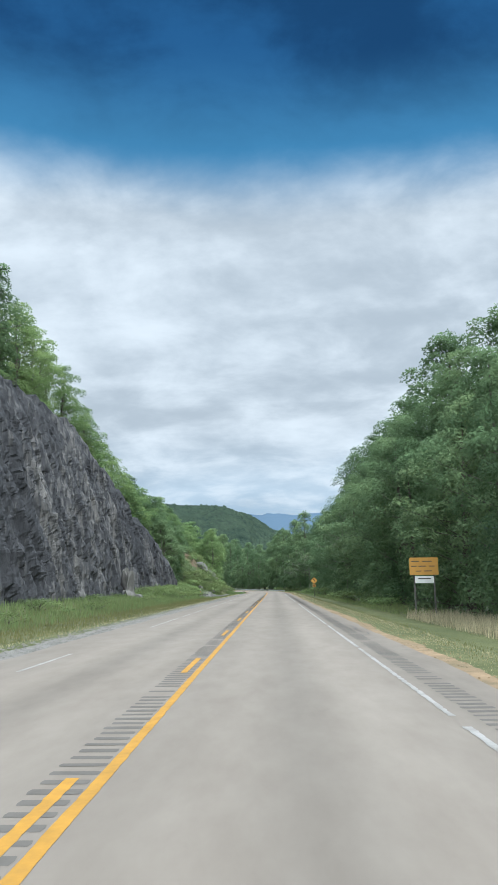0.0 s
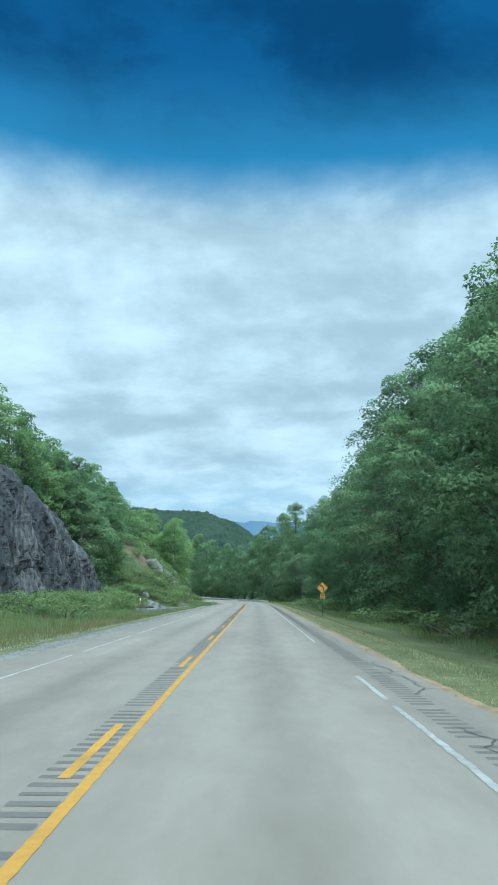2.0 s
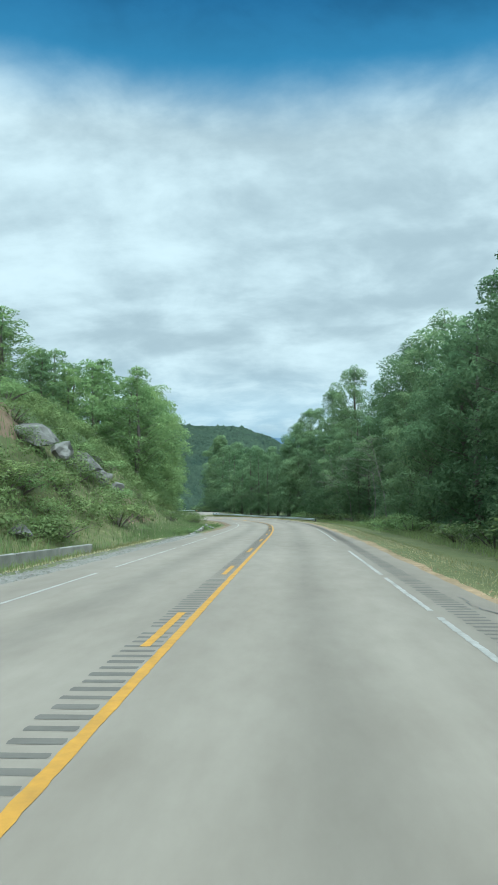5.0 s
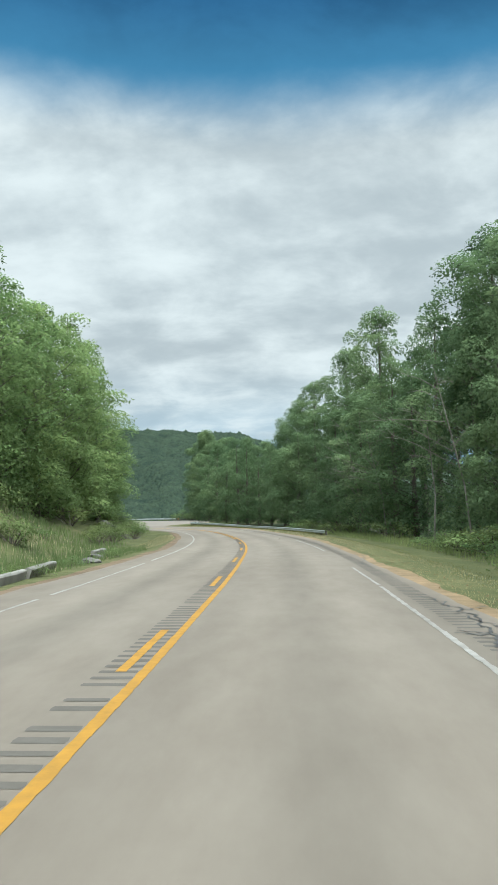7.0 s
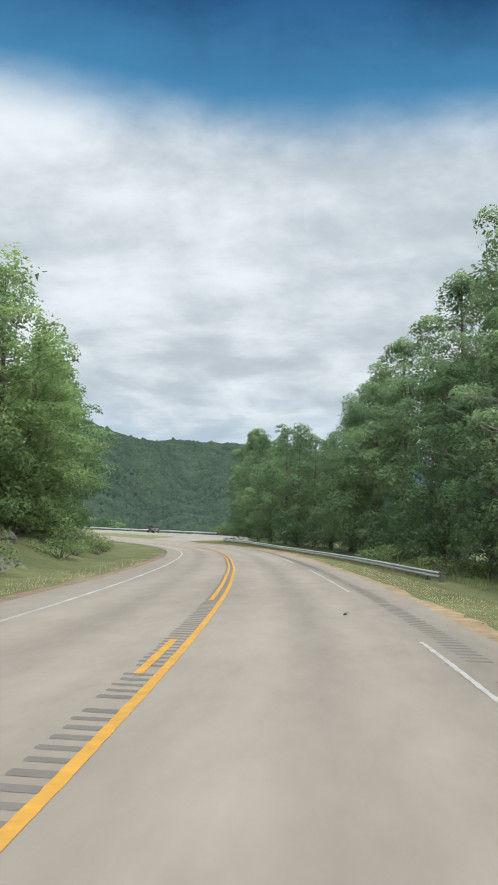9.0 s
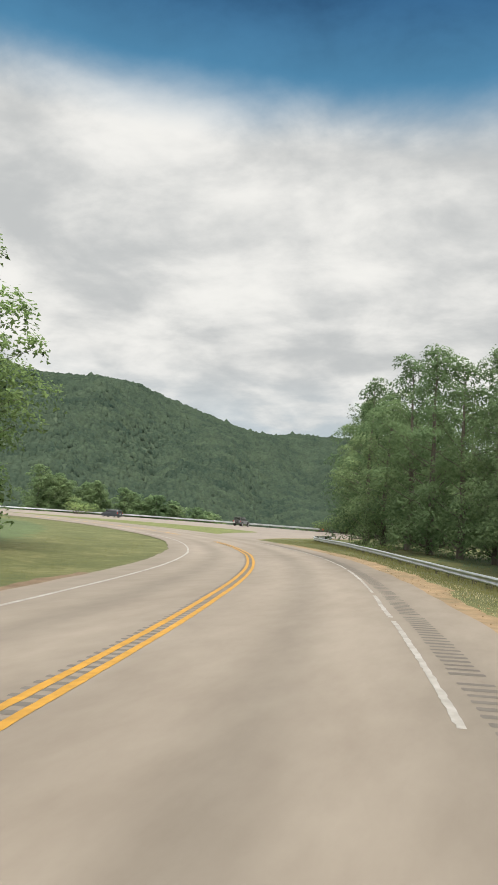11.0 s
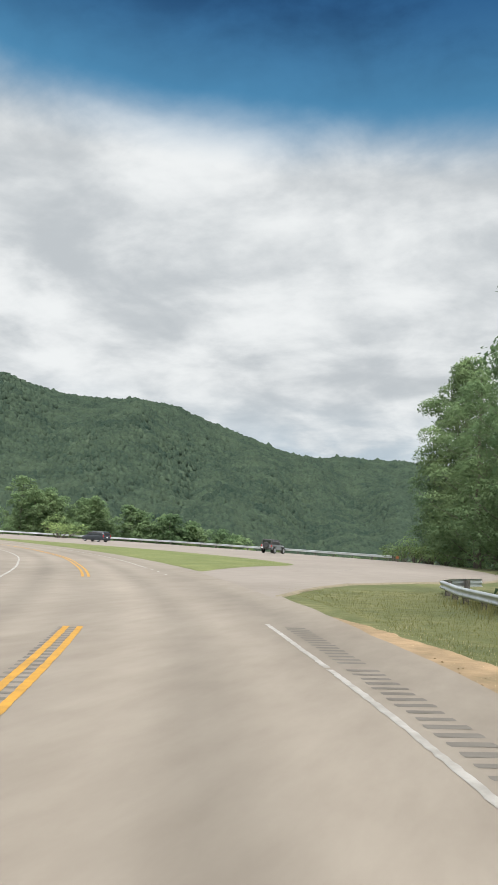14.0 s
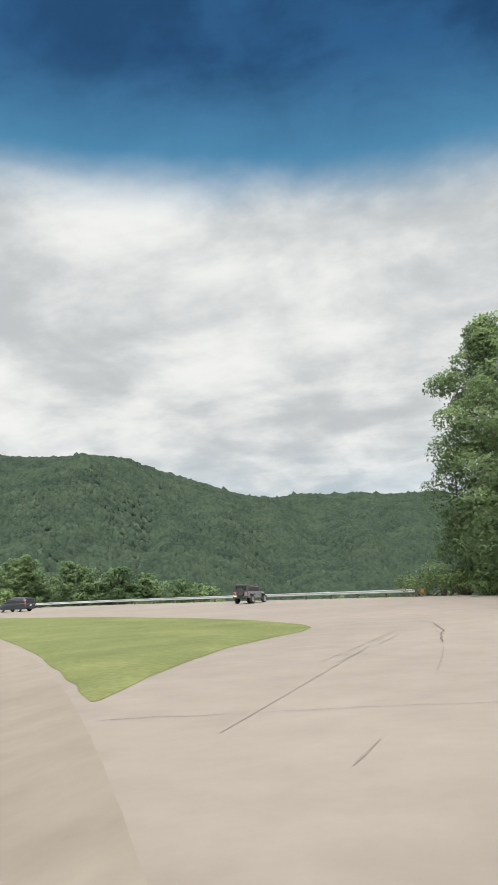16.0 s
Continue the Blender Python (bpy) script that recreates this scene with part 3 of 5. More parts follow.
CRACKS = ((18.5, 3.8, 18.9, 5.0, .03, .02), (24, 4.3, 34, 4.0, .045, .10), (27, 4.6, 31, 4.2, .05, .12), (40, 4.4, 60, 4.1, .03, .09),
          (63, 4.3, 70, 4.75, .045, .10), (66.5, 3.7, 67.2, 4.9, .03, .05), (76, 4.5, 92, 4.4, .03, .06), (108, 4.6, 126, 4.45, .04, .07),
          (112, 3.7, 112.4, 4.9, .02, .04), (131, 4.3, 136, 4.6, .03, .07), (158, 4.3, 165, 4.7, .05, .10), (161, 4.0, 162, 4.9, .04, .06),
          (168, 3.9, 174.5, 4.5, .06, .12), (172, 4.5, 177, 4.1, .06, .12), (186, 4.2, 196, 4.6, .04, .08), (201, 3.5, 201.6, 4.7, .02, .04),
          (22, 0.9, 22.6, 2.7, .006, .05), (102.7, 1.5, 102.4, 3.2, .035, .06), (96.4, 1.92, 98.3, 1.80, .012, .05), (98.6, 4.72, 100.2, 4.25, .07, .10), (102, 0.5, 102.6, 2.9, .008, .04), (60, -4.0, 100, -2.6, .008, .05),
          (183, -4.3, 193, -3.9, .02, .04), (203, -4.2, 214, -3.8, .015, .03), (40, -2.8, 80, -2.4, .01, .04))
for k, c in enumerate(CRACKS):
    crack(*c, 100 + k)
for k, c in enumerate(((332.2, 9.0, 330.4, 12.4, .03, .05), (326, 4.9, 322.5, 12, .02, .05), (339, 24, 346, 27, .05, .25), (354.7, 19.6, 354.5, 21.9, .03, .08), (340.2, 19.4, 338.0, 18.5, .03, .03), (338.0, 18.5, 335.3, 16.9, .045, .03), (335.3, 16.9, 333.5, 15.6, .06, .03), (333.5, 15.6, 331.6, 14.3, .04, .03), (343.5, 22.2, 343.2, 22.7, .05, .03), (350, 24, 358, 34, .025, .10), (345, 32, 352, 30, .02, .1))):
    crack(*c, 300 + k)


def tyre_mark(s0, o0, s1, o1, bow, width, seed):
    """A thin scuff that curves as the wheels turned, worn away here and there."""
    r = random.Random(seed)
    n, v, f, run = 60, [], [], []
    for i in range(n + 1):
        q = i / n
        if noise.noise((q * 7.0, seed * 1.7, 0.4)) > -0.22:
            run.append(at(s0 + (s1 - s0) * q, o0 + (o1 - o0) * q + bow * 4 * q * (1 - q), 0.011))
        elif len(run) > 2:
            ribbon(v, f, run, width * 0.5, r)
            run = []
        else:
            run = []
    if len(run) > 2:
        ribbon(v, f, run, width * 0.5, r)
    return tagged(mesh_object("tyre_mark", v, f, SCUFF), "faint dark curved tyre mark on asphalt", "tyre mark", kind="structure")


for k, m in enumerate(((321.5, 7.0, 335.5, 16.8, 0.35, .035), (322.2, 5.1, 336.5, 16.0, -0.25, .03), (329.6, 10.3, 335.0, 15.2, 0.05, .04), (329.9, 10.0, 335.3, 14.9, 0.05, .04))):
    tyre_mark(*m, 500 + k)

# ---------------------------------------------------------------- the rock cutting
def build_cliff():
    s_vals, n_up = np.concatenate([np.arange(-20.0, 44.0, 1.2), np.arange(44.0, 150.0, 0.26)]), 90
    verts, faces = [], []

    def ridge(p):
        return 1 - 2 * abs(noise.noise(p))

    for s in s_vals:
        top = float(cliff_height(s)) + 1.0 + 0.9 * noise.noise((s * 0.23, 0.0, 4.0)) + 0.7 * noise.noise((s * 0.9, 0.0, 9.0))
        top = max(top, 0.9)
        for j in range(n_up + 1):
            q = j / n_up
            z = -0.6 + (top + 0.8) * q
            o = -15.6 - 0.21 * z - 1.2 * q ** 6 * min(1, top / 8)
            # slabs stand proud along steep, leaning joints
            lean = s + 0.30 * z + 0.5 * noise.noise((s * 0.3, z * 0.3, 6.0))
            slab = 0.9 * noise.noise((lean * 0.20, z * 0.02, 1.0)) + 0.42 * ridge((lean * 0.5, z * 0.03, 5.0))
            chip2 = noise.cell((lean * 1.6 + 0.6 * noise.noise((s * 0.8, z * 0.5, 3.0)), z * 0.05, 7.0)) - 0.5
            fine = 0.26 * ridge((lean * 1.6, z * 0.10, 2.0)) + 0.34 * noise.fractal((lean * 1.2, 3.3, z * 0.28), 0.75, 2.1, 6)
            ledge = 0.22 * ridge((s * 0.16, z * 0.22 + s * 0.10, 8.0)) ** 3
            crag = 0.13 * noise.hetero_terrain((s * 1.9, 1.7, z * 0.8), 0.7, 2.2, 5, 0.4) - 0.06
            step = 0.10 * (noise.cell((lean * 0.45, (z + 0.35 * s) * 0.07, 3.0)) - 0.5)
            out = slab + 0.05 * chip2 + fine + ledge + crag + step
            fade = min(1.0, (147.5 - s) / 14 if s > 133 else 1.0)
            x, y, a = line(float(s))
            verts.append((x + o + out * fade - (1 - fade) * 2.2, y + 0.05 * chip2, z))
    w = n_up + 1
    for i in range(len(s_vals) - 1):
        for j in range(n_up):
            k = i * w + j
            faces.append((k, k + w, k + w + 1, k + 1))
    # the broken top runs back into the hillside
    top0 = len(verts)
    for i, s in enumerate(s_vals):
        v = verts[i * w + n_up]
        verts.append((v[0] - 3.5, v[1], v[2] + 0.1))
    for i in range(len(s_vals) - 1):
        faces.append((i * w + n_up, (i + 1) * w + n_up, top0 + i + 1, top0 + i))
    return tagged(mesh_object("rock_cutting", verts, faces, ROCK), "tall dark-grey rock face of a road cutting, streaked and jointed", "cliff", kind="structure")


build_cliff()


def boulder(seed, size, mat=BOULDER, rough=0.10):
    r = random.Random(seed)
    bm = bmesh.new()
    bmesh.ops.create_icosphere(bm, subdivisions=3, radius=1.0)
    off = Vector((r.uniform(0, 50), r.uniform(0, 50), r.uniform(0, 50)))
    cuts = [(Vector((r.gauss(0, 1), r.gauss(0, 1), r.gauss(0, 1))).normalized(), r.uniform(0.45, 0.8)) for _ in range(9)]
    for v in bm.verts:
        p = v.co.copy()
        for n, d in cuts:
            e = p.dot(n) - d
            if e > 0:
                p -= n * e
        p += p.normalized() * rough * noise.fractal(p * 2.2 + off, 1.0, 2.0, 4)
        v.co = Vector((p.x * size[0], p.y * size[1], p.z * size[2]))
    me = bpy.data.meshes.new("boulder")
    bm.to_mesh(me)
    bm.free()
    me.materials.append(mat)
    return new("boulder", me)


def ground_z(x, y):
    return float(land(np.array([x]), np.array([y]))[0])


rng = random.Random(31)
ROCKS = [(-12.0, 142.5, 1.25), (-11.6, 146.2, 0.9), (-13.2, 144.5, 1.4), (-12.3, 140.2, 0.7), (-10.9, 148.5, 0.6), (-13.5, 148, 1.0),
         (-15.2, 176, 1.5), (-14.6, 178.5, 1.2), (-15.8, 180.5, 1.0), (-15.6, 172, 1.3), (-16.4, 168, 1.6), (-13.9, 180.8, 0.8), (-14.6, 150.5, 0.9),
         (-14.0, 98, 0.5), (-14.4, 121, 0.5), (-14.6, 82.6, 0.6), (-16.2, 84.8, 1.7), (-14.6, 133, 0.5), (-12.5, 156, 0.7),
         (-17.2, 232, 0.5), (-18.0, 233.5, 0.6), (-18.8, 235.5, 0.45), (-17.6, 235.8, 0.5), (-18.4, 237.5, 0.4), (-7.6, 190.5, 0.35), (-8.0, 193, 0.3)]
for k, (x, y, r) in enumerate(ROCKS):
    ob = boulder(40 + k, (r * rng.uniform(0.8, 1.3), r * rng.uniform(0.9, 1.5), r * rng.uniform(0.6, 0.9)), rough=0.45 if k == 16 else 0.16)
    if k == 16:
        ob.scale = (0.72, 0.68, 2.3)
    ob.matrix_basis = pose(x, y, ground_z(x, y) + 0.18 * r, rng.uniform(-15, 15), rng.uniform(-15, 15), rng.uniform(0, 360)) @ Matrix.Diagonal((*ob.scale, 1))
    tagged(ob, "pale upright pinnacle of rock at the cutting's foot" if k == 16 else "angular grey boulder fallen beside the road", "boulder", "boulders below the cutting")


def scree(seed, count, s0, s1, o0, o1, size, name, mat, label):
    """Loose stones, one mesh of many small chips."""
    r = random.Random(seed)
    verts, faces = [], []
    for _ in range(count):
        s, o, z = r.uniform(s0, s1), r.uniform(o0, o1), size * r.uniform(0.4, 1.3)
        p = at(s, o)
        p.z = ground_z(p.x, p.y) if o < -6.6 or o > 6.5 else p.z - 0.02
        b = len(verts)
        for dx, dy, dz in ((-1, -.7, 0), (1, -.8, 0), (.8, .9, 0), (-.9, .8, 0), (-.4, -.3, .9), (.5, -.2, .8), (.1, .5, 1)):
            verts.append((p.x + dx * z * r.uniform(.7, 1.2), p.y + dy * z * r.uniform(.7, 1.2), p.z + dz * z * r.uniform(.6, 1.1)))
        faces += [(b, b + 1, b + 5, b + 4), (b + 1, b + 2, b + 6, b + 5), (b + 2, b + 3, b + 6), (b + 3, b, b + 4, b + 6), (b + 4, b + 5, b + 6)]
    return tagged(mesh_object(name, verts, faces, mat), label, "gravel", kind="stuff")


scree(1, 6500, 0, 170, -5.85, -4.65, 0.03, "gravel", GRAVEL, "loose grey stones along the road's edge")
scree(2, 1500, 0, 300, 4.75, 5.6, 0.022, "pebbles", SAND, "small pale pebbles along the sandy shoulder")
scree(3, 60, 224, 232, -11.5, -9.0, 0.16, "rubble", BOULDER, "pale rubble lying in the grass")


def soil_slip(s0, s1, o0, o1, name, label):
    verts, faces, n, m = [], [], 26, 14
    for i in range(n + 1):
        for j in range(m + 1):
            s, q = s0 + (s1 - s0) * i / n, j / m
            edge = 1 - abs(2 * i / n - 1) ** 2
            o = o0 + (o1 - o0) * q * (0.55 + 0.45 * edge)
            x, y, a = line(s)
            px, py = x + o * math.cos(a), y + o * math.sin(a)
            verts.append((px, py, ground_z(px, py) - 0.12 + (0.22 + 0.35 * noise.fractal((px * 0.5, py * 0.5, 0), 1.0, 2.0, 4)) * edge * (1 - abs(2 * q - 1) ** 3)))
    for i in range(n):
        for j in range(m):
            k = i * (m + 1) + j
            faces.append((k, k + 1, k + m + 2, k + m + 1))
    return tagged(mesh_object(name, verts, faces, SOIL), label, "bare slope", kind="structure")


soil_slip(160, 173, -14.5, -19.0, "soil_slip", "bare reddish-brown slip of earth and stones")
soil_slip(171, 192, -9.4, -13.5, "earth_bank", "bare brown earth bank with dry grass")


# ---------------------------------------------------------------- barrier walls
def barrier(x0, y0, x1, y1, high, seed, sink=0.05, tilt=0.0):
    """One cast section of a low concrete barrier, wider at the foot."""
    r = random.Random(seed)
    long = math.hypot(x1 - x0, y1 - y0)
    bm = bmesh.new()
    prof = [(-0.22, 0), (0.22, 0), (0.19, 0.10), (0.11, high * 0.45), (0.09, high - 0.03), (0.06, high), (-0.06, high), (-0.09, high - 0.03), (-0.11, high * 0.45), (-0.19, 0.10)]
    rows = []
    for i in range(5):
        y = long * i / 4
        rows.append([bm.verts.new((px + r.uniform(-.008, .008), y, pz + r.uniform(-.012, .012))) for px, pz in prof])
    for a, b in zip(rows, rows[1:]):
        for k in range(len(prof)):
            bm.faces.new((a[k], a[(k + 1) % len(prof)], b[(k + 1) % len(prof)], b[k]))
    bm.faces.new(rows[0][::-1])
    bm.faces.new(rows[-1])
    bmesh.ops.recalc_face_normals(bm, faces=bm.faces)
    me = bpy.data.meshes.new("concrete_barrier")
    bm.to_mesh(me)
    bm.free()
    me.materials.append(CONCRETE)
    ob = new("concrete_barrier", me)
    z = min(ground_z(x0, y0), ground_z(x1, y1))
    ob.matrix_basis = pose(x0, y0, z - sink, 0, tilt, math.degrees(math.atan2(-(x1 - x0), y1 - y0)))
    return tagged(ob, "stained low concrete barrier section standing in weeds", "barrier", "concrete barriers along the verge")


WALL = [(-12.6, 131.0), (-12.1, 134.7), (-11.6, 138.4), (-11.1, 142.1), (-10.6, 145.8), (-10.1, 149.5), (-9.7, 153.2), (-9.3, 156.9)]
for k in range(len(WALL) - 1):
    (x0, y0), (x1, y1) = WALL[k], WALL[k + 1]
    barrier(x0, y0, x1 - 0.02, y1 - 0.06, 0.84, k, (0.30, 0.28, 0.24, 0.20, 0.16, 0.16, 0.16)[k], (0, 2, -1, 3, 0, -2, 1)[k])
WALL_B = [(-6.9, 172.2), (-7.0, 175.8), (-7.2, 179.4), (-7.5, 183.0), (-7.9, 186.6)]
for k in range(len(WALL_B) - 1):
    (x0, y0), (x1, y1) = WALL_B[k], WALL_B[k + 1]
    barrier(x0, y0, x1, y1 - 0.08, 0.80, 20 + k, (0.72, 0.60, 0.52, 0.46)[k], (4, 7, 12, 20)[k])
barrier(-8.3, 193.5, -8.6, 196.6, 0.82, 31, 0.48, 6)


# ---------------------------------------------------------------- guard rails
def guard_rail(name, path, label, gap=1.9, flip=1.0):
    """A W-beam on posts. path(d) gives the foot at d metres along, or None past its end."""
    root = new(name)
    feet, d = [], 0.0
    while True:
        p = path(d)
        if p is None:
            break
        feet.append(p)
        d += 0.95
    prof = [(0.0, 0.40), (0.045, 0.415), (0.085, 0.45), (0.085, 0.485), (0.045, 0.52), (0.02, 0.555), (0.045, 0.59), (0.085, 0.625), (0.085, 0.66), (0.045, 0.695), (0.0, 0.71)]
    verts, faces, w = [], [], len(prof)
    for side in (0.0, -0.012):
        base = len(verts)
        for i, p in enumerate(feet):
            t = (feet[min(i + 1, len(feet) - 1)] - feet[max(i - 1, 0)])
            n = Vector((t.y, -t.x, 0)).normalized() * flip
            for dx, dz in prof:
                verts.append(p + n * (dx + side + 0.09) + Vector((0, 0, dz)))
        for i in range(len(feet) - 1):
            for k in range(w - 1):
                b = base + i * w + k
                q = (b, b + 1, b + w + 1, b + w)
                faces.append(q if side == 0 else q[::-1])
    mesh_object("beam", verts, faces, STEEL, root, True)
    post = None
    for i in range(0, len(feet), max(1, round(gap / 0.95))):
        p = feet[i]
        t = (feet[min(i + 1, len(feet) - 1)] - feet[max(i - 1, 0)])
        turn = math.degrees(math.atan2(t.y, t.x))
        if post is None:
            post = box_mesh("post", (0.16, 0.18, 0.95), POST, root, bevel=0.012)
            ob = post
        else:
            ob = new("post", post.data)
            ob.parent = root
        ob.matrix_basis = pose(p.x, p.y, p.z + 0.20, 0, 0, turn)
    return tagged(root, label, "guard rail")


NEAR_S, NEAR_O = [236, 239, 244, 254, 262, 279, 292, 305, 311, 315.0, 316.6, 317.2], [8.9, 8.7, 8.5, 8.35, 8.4, 8.5, 8.8, 9.9, 10.9, 12.2, 13.6, 15.6]


def near_path():
    pts = [at(float(s), float(o), 0.02) for s, o in zip(np.interp(np.linspace(0, 11, 400), range(12), NEAR_S), np.interp(np.linspace(0, 11, 400), range(12), NEAR_O))]
    for p, s, o in zip(pts, np.interp(np.linspace(0, 11, 400), range(12), NEAR_S), np.interp(np.linspace(0, 11, 400), range(12), NEAR_O)):
        p.z = ground_z(p.x, p.y) - 0.20
    return pts


def far_path():
    pts = []
    for s in np.arange(368.7, 474, 0.4):
        pts.append(at(float(s), float(rail_line(s)), 0.0))
    return pts


def walker(pts):
    lens = [0.0]
    for a, b in zip(pts, pts[1:]):
        lens.append(lens[-1] + (b - a).length)

    def where(d):
        if d > lens[-1]:
            return None
        k = max(0, int(np.searchsorted(lens, d)) - 1)
        q = (d - lens[k]) / max(1e-6, lens[k + 1] - lens[k]) if k + 1 < len(pts) else 0
        return pts[k].lerp(pts[min(k + 1, len(pts) - 1)], q)
    return where


guard_rail("guard_rail", walker(near_path()), "galvanised steel guard rail with posts, curling round at its end", flip=-1.0)


def rail_end(p, turn):
    """The rusty end shoe that closes the far rail."""
    root = new("rail_end_marker")
    root.matrix_basis = pose(p.x, p.y, p.z, 0, 0, turn)
    box_mesh("post", (0.14, 0.14, 0.85), POST, root, (0, 0, 0.20), bevel=0.012)
    box_mesh("panel", (0.42, 0.05, 0.34), RUST, root, (0.10, -0.10, 0.52), (0, 4, 0), bevel=0.02)
    return tagged(root, "rusty orange end plate on a short post beside the guard rail", "rail end")


rail_end(far_path()[0] + (far_path()[0] - far_path()[2]).normalized() * 0.6, 40)
guard_rail("guard_rail", walker(far_path()), "long galvanised steel guard rail round the pull-off", gap=3.8, flip=-1.0)


# ---------------------------------------------------------------- signs
def text_mesh(body, size, mat, parent, place, turn, name="lettering"):
    cu = bpy.data.curves.new(name, "FONT")
    cu.body, cu.size, cu.align_x, cu.align_y, cu.extrude, cu.offset = body, size, "CENTER", "CENTER", 0.002, size * 0.02
    tmp = bpy.data.objects.new("tmp", cu)
    scene.collection.objects.link(tmp)
    bpy.context.view_layer.update()
    me = bpy.data.meshes.new_from_object(tmp.evaluated_get(bpy.context.evaluated_depsgraph_get()))
    bpy.data.objects.remove(tmp)
    me.name = name
    me.materials.clear()
    me.materials.append(mat)
    ob = new(name, me)
    ob.parent = parent
    ob.matrix_basis = pose(*place, *turn)
    return ob


def round_plate(name, w, h, r, thick, mat, parent, place, turn, label=""):
    """A sheet-metal plate in the x-z plane with rounded corners."""
    bm = bmesh.new()
    ring = []
    for cx, cz, a0 in ((w / 2 - r, h / 2 - r, 0), (-w / 2 + r, h / 2 - r, 90), (-w / 2 + r, -h / 2 + r, 180), (w / 2 - r, -h / 2 + r, 270)):
        for k in range(5):
            a = radians(a0 + 22.5 * k)
            ring.append((cx + r * math.cos(a), cz + r * math.sin(a)))
    front = [bm.verts.new((x, 0, z)) for x, z in ring]
    back = [bm.verts.new((x, thick, z)) for x, z in ring]
    bm.faces.new(front)
    bm.faces.new(back[::-1])
    for k in range(len(ring)):
        bm.faces.new((front[k], back[k], back[(k + 1) % len(ring)], front[(k + 1) % len(ring)]))
    bmesh.ops.recalc_face_normals(bm, faces=bm.faces)
    ob = part(name, bm, mat, parent, label)
    ob.matrix_basis = pose(*place, *turn)
    return ob


def curve_sign(x, y):
    root = new("warning_sign")
    z = ground_z(x, y)
    root.matrix_basis = pose(x, y, z, 0, 0, 4)
    box_mesh("post", (0.07, 0.07, 3.1), POST, root, (0, 0.05, 1.45), bevel=0.006)
    face = round_plate("panel", 0.80, 0.80, 0.05, 0.006, SIGN_YELLOW, root, (0, 0, 2.66), (0, 45, 0), "amber diamond warning panel")
    # black rim
    for k in range(4):
        a = radians(45 + 90 * k)
        box_mesh("border", (0.70, 0.004, 0.016), BLACK, face, (0.362 * math.cos(a - radians(45)), -0.003, 0.362 * math.sin(a - radians(45))), (0, -(90 * k) + 90, 0))
    # a bent arrow, pointing up and to the left
    pts = [(0.13, -0.30), (0.125, -0.12), (0.085, 0.02), (0.0, 0.125), (-0.075, 0.18)]
    bm = bmesh.new()
    rows = []
    for i, (px, pz) in enumerate(pts):
        q0, q1 = pts[max(0, i - 1)], pts[min(len(pts) - 1, i + 1)]
        d = Vector((q1[0] - q0[0], q1[1] - q0[1])).normalized()
        n = Vector((-d.y, d.x)) * 0.045
        rows.append((bm.verts.new((px - n.x, 0, pz - n.y)), bm.verts.new((px + n.x, 0, pz + n.y))))
    for a, b in zip(rows, rows[1:]):
        bm.faces.new((a[0], a[1], b[1], b[0]))
    tip = [bm.verts.new(c) for c in ((-0.23, 0, 0.27), (-0.015, 0, 0.275), (-0.165, 0, 0.065))]
    bm.faces.new(tip)
    bmesh.ops.solidify(bm, geom=bm.faces[:], thickness=0.003)
    arrow = part("arrow", bm, BLACK, root, "black left-bending arrow")
    arrow.matrix_basis = pose(0, -0.008, 2.66)
    plate = round_plate("speed_plate", 0.46, 0.46, 0.03, 0.006, SIGN_YELLOW, root, (0, 0, 1.86), (0, 0, 0), "amber square plate")
    text_mesh("45", 0.30, BLACK, plate, (0, -0.006, 0.06), (90, 0, 0))
    text_mesh("M.P.H.", 0.105, BLACK, plate, (0, -0.006, -0.15), (90, 0, 0))
    return tagged(root, "amber left-bend warning sign with a 45 plate on a post", "road sign")


curve_sign(6.55, 125.0)


def board_sign(x, y):
    root = new("roadside_sign")
    z = ground_z(x, y)
    root.matrix_basis = pose(x, y, z, 0, 0, 3)
    for dx in (-0.62, 0.62):
        box_mesh("post", (0.09, 0.09, 3.6), POST, root, (dx, 0.06, 1.75), bevel=0.008)
    board = round_plate("board", 1.82, 1.08, 0.05, 0.012, SIGN_YELLOW, root, (0, 0, 3.05), (0, 0, 0), "amber lettered board")
    rr = random.Random(4)
    for row, (zz, spans) in enumerate(((0.30, ((-0.55, 0.5), (0.2, 0.62))), (0.0, ((-0.62, 0.34), (-0.1, 0.5), (0.5, 0.36))), (-0.30, ((-0.35, 0.36), (0.25, 0.5))))):
        for cx, w in spans:
            box_mesh("text_bar", (w, 0.004, 0.055), POST, board, (cx, -0.004, zz))
    small = round_plate("plate", 1.18, 0.42, 0.03, 0.010, SIGN_WHITE, root, (0, 0, 2.22), (0, 0, 0), "white plate under the board")
    box_mesh("text_bar", (0.8, 0.004, 0.07), POST, small, (0, -0.004, 0.06))
    return tagged(root, "amber roadside board with a white plate on two posts", "road sign")


board_sign(9.45, 48.3)


def marker_post(x, y):
    root = new("marker_post")
    root.matrix_basis = pose(x, y, ground_z(x, y), 0, 2, 0)
    box_mesh("post", (0.09, 0.02, 1.15), material("orange_plastic", (0.62, 0.13, 0.03), (0.75, 0.20, 0.05), 3.0, 0.5, 0), root, (0, 0, 0.5), bevel=0.006)
    box_mesh("cap", (0.092, 0.024, 0.25), SIGN_WHITE, root, (0, 0, 1.12), bevel=0.006)
    return tagged(root, "thin orange marker post with a pale top", "marker post")


marker_post(-13.2, 138.0)


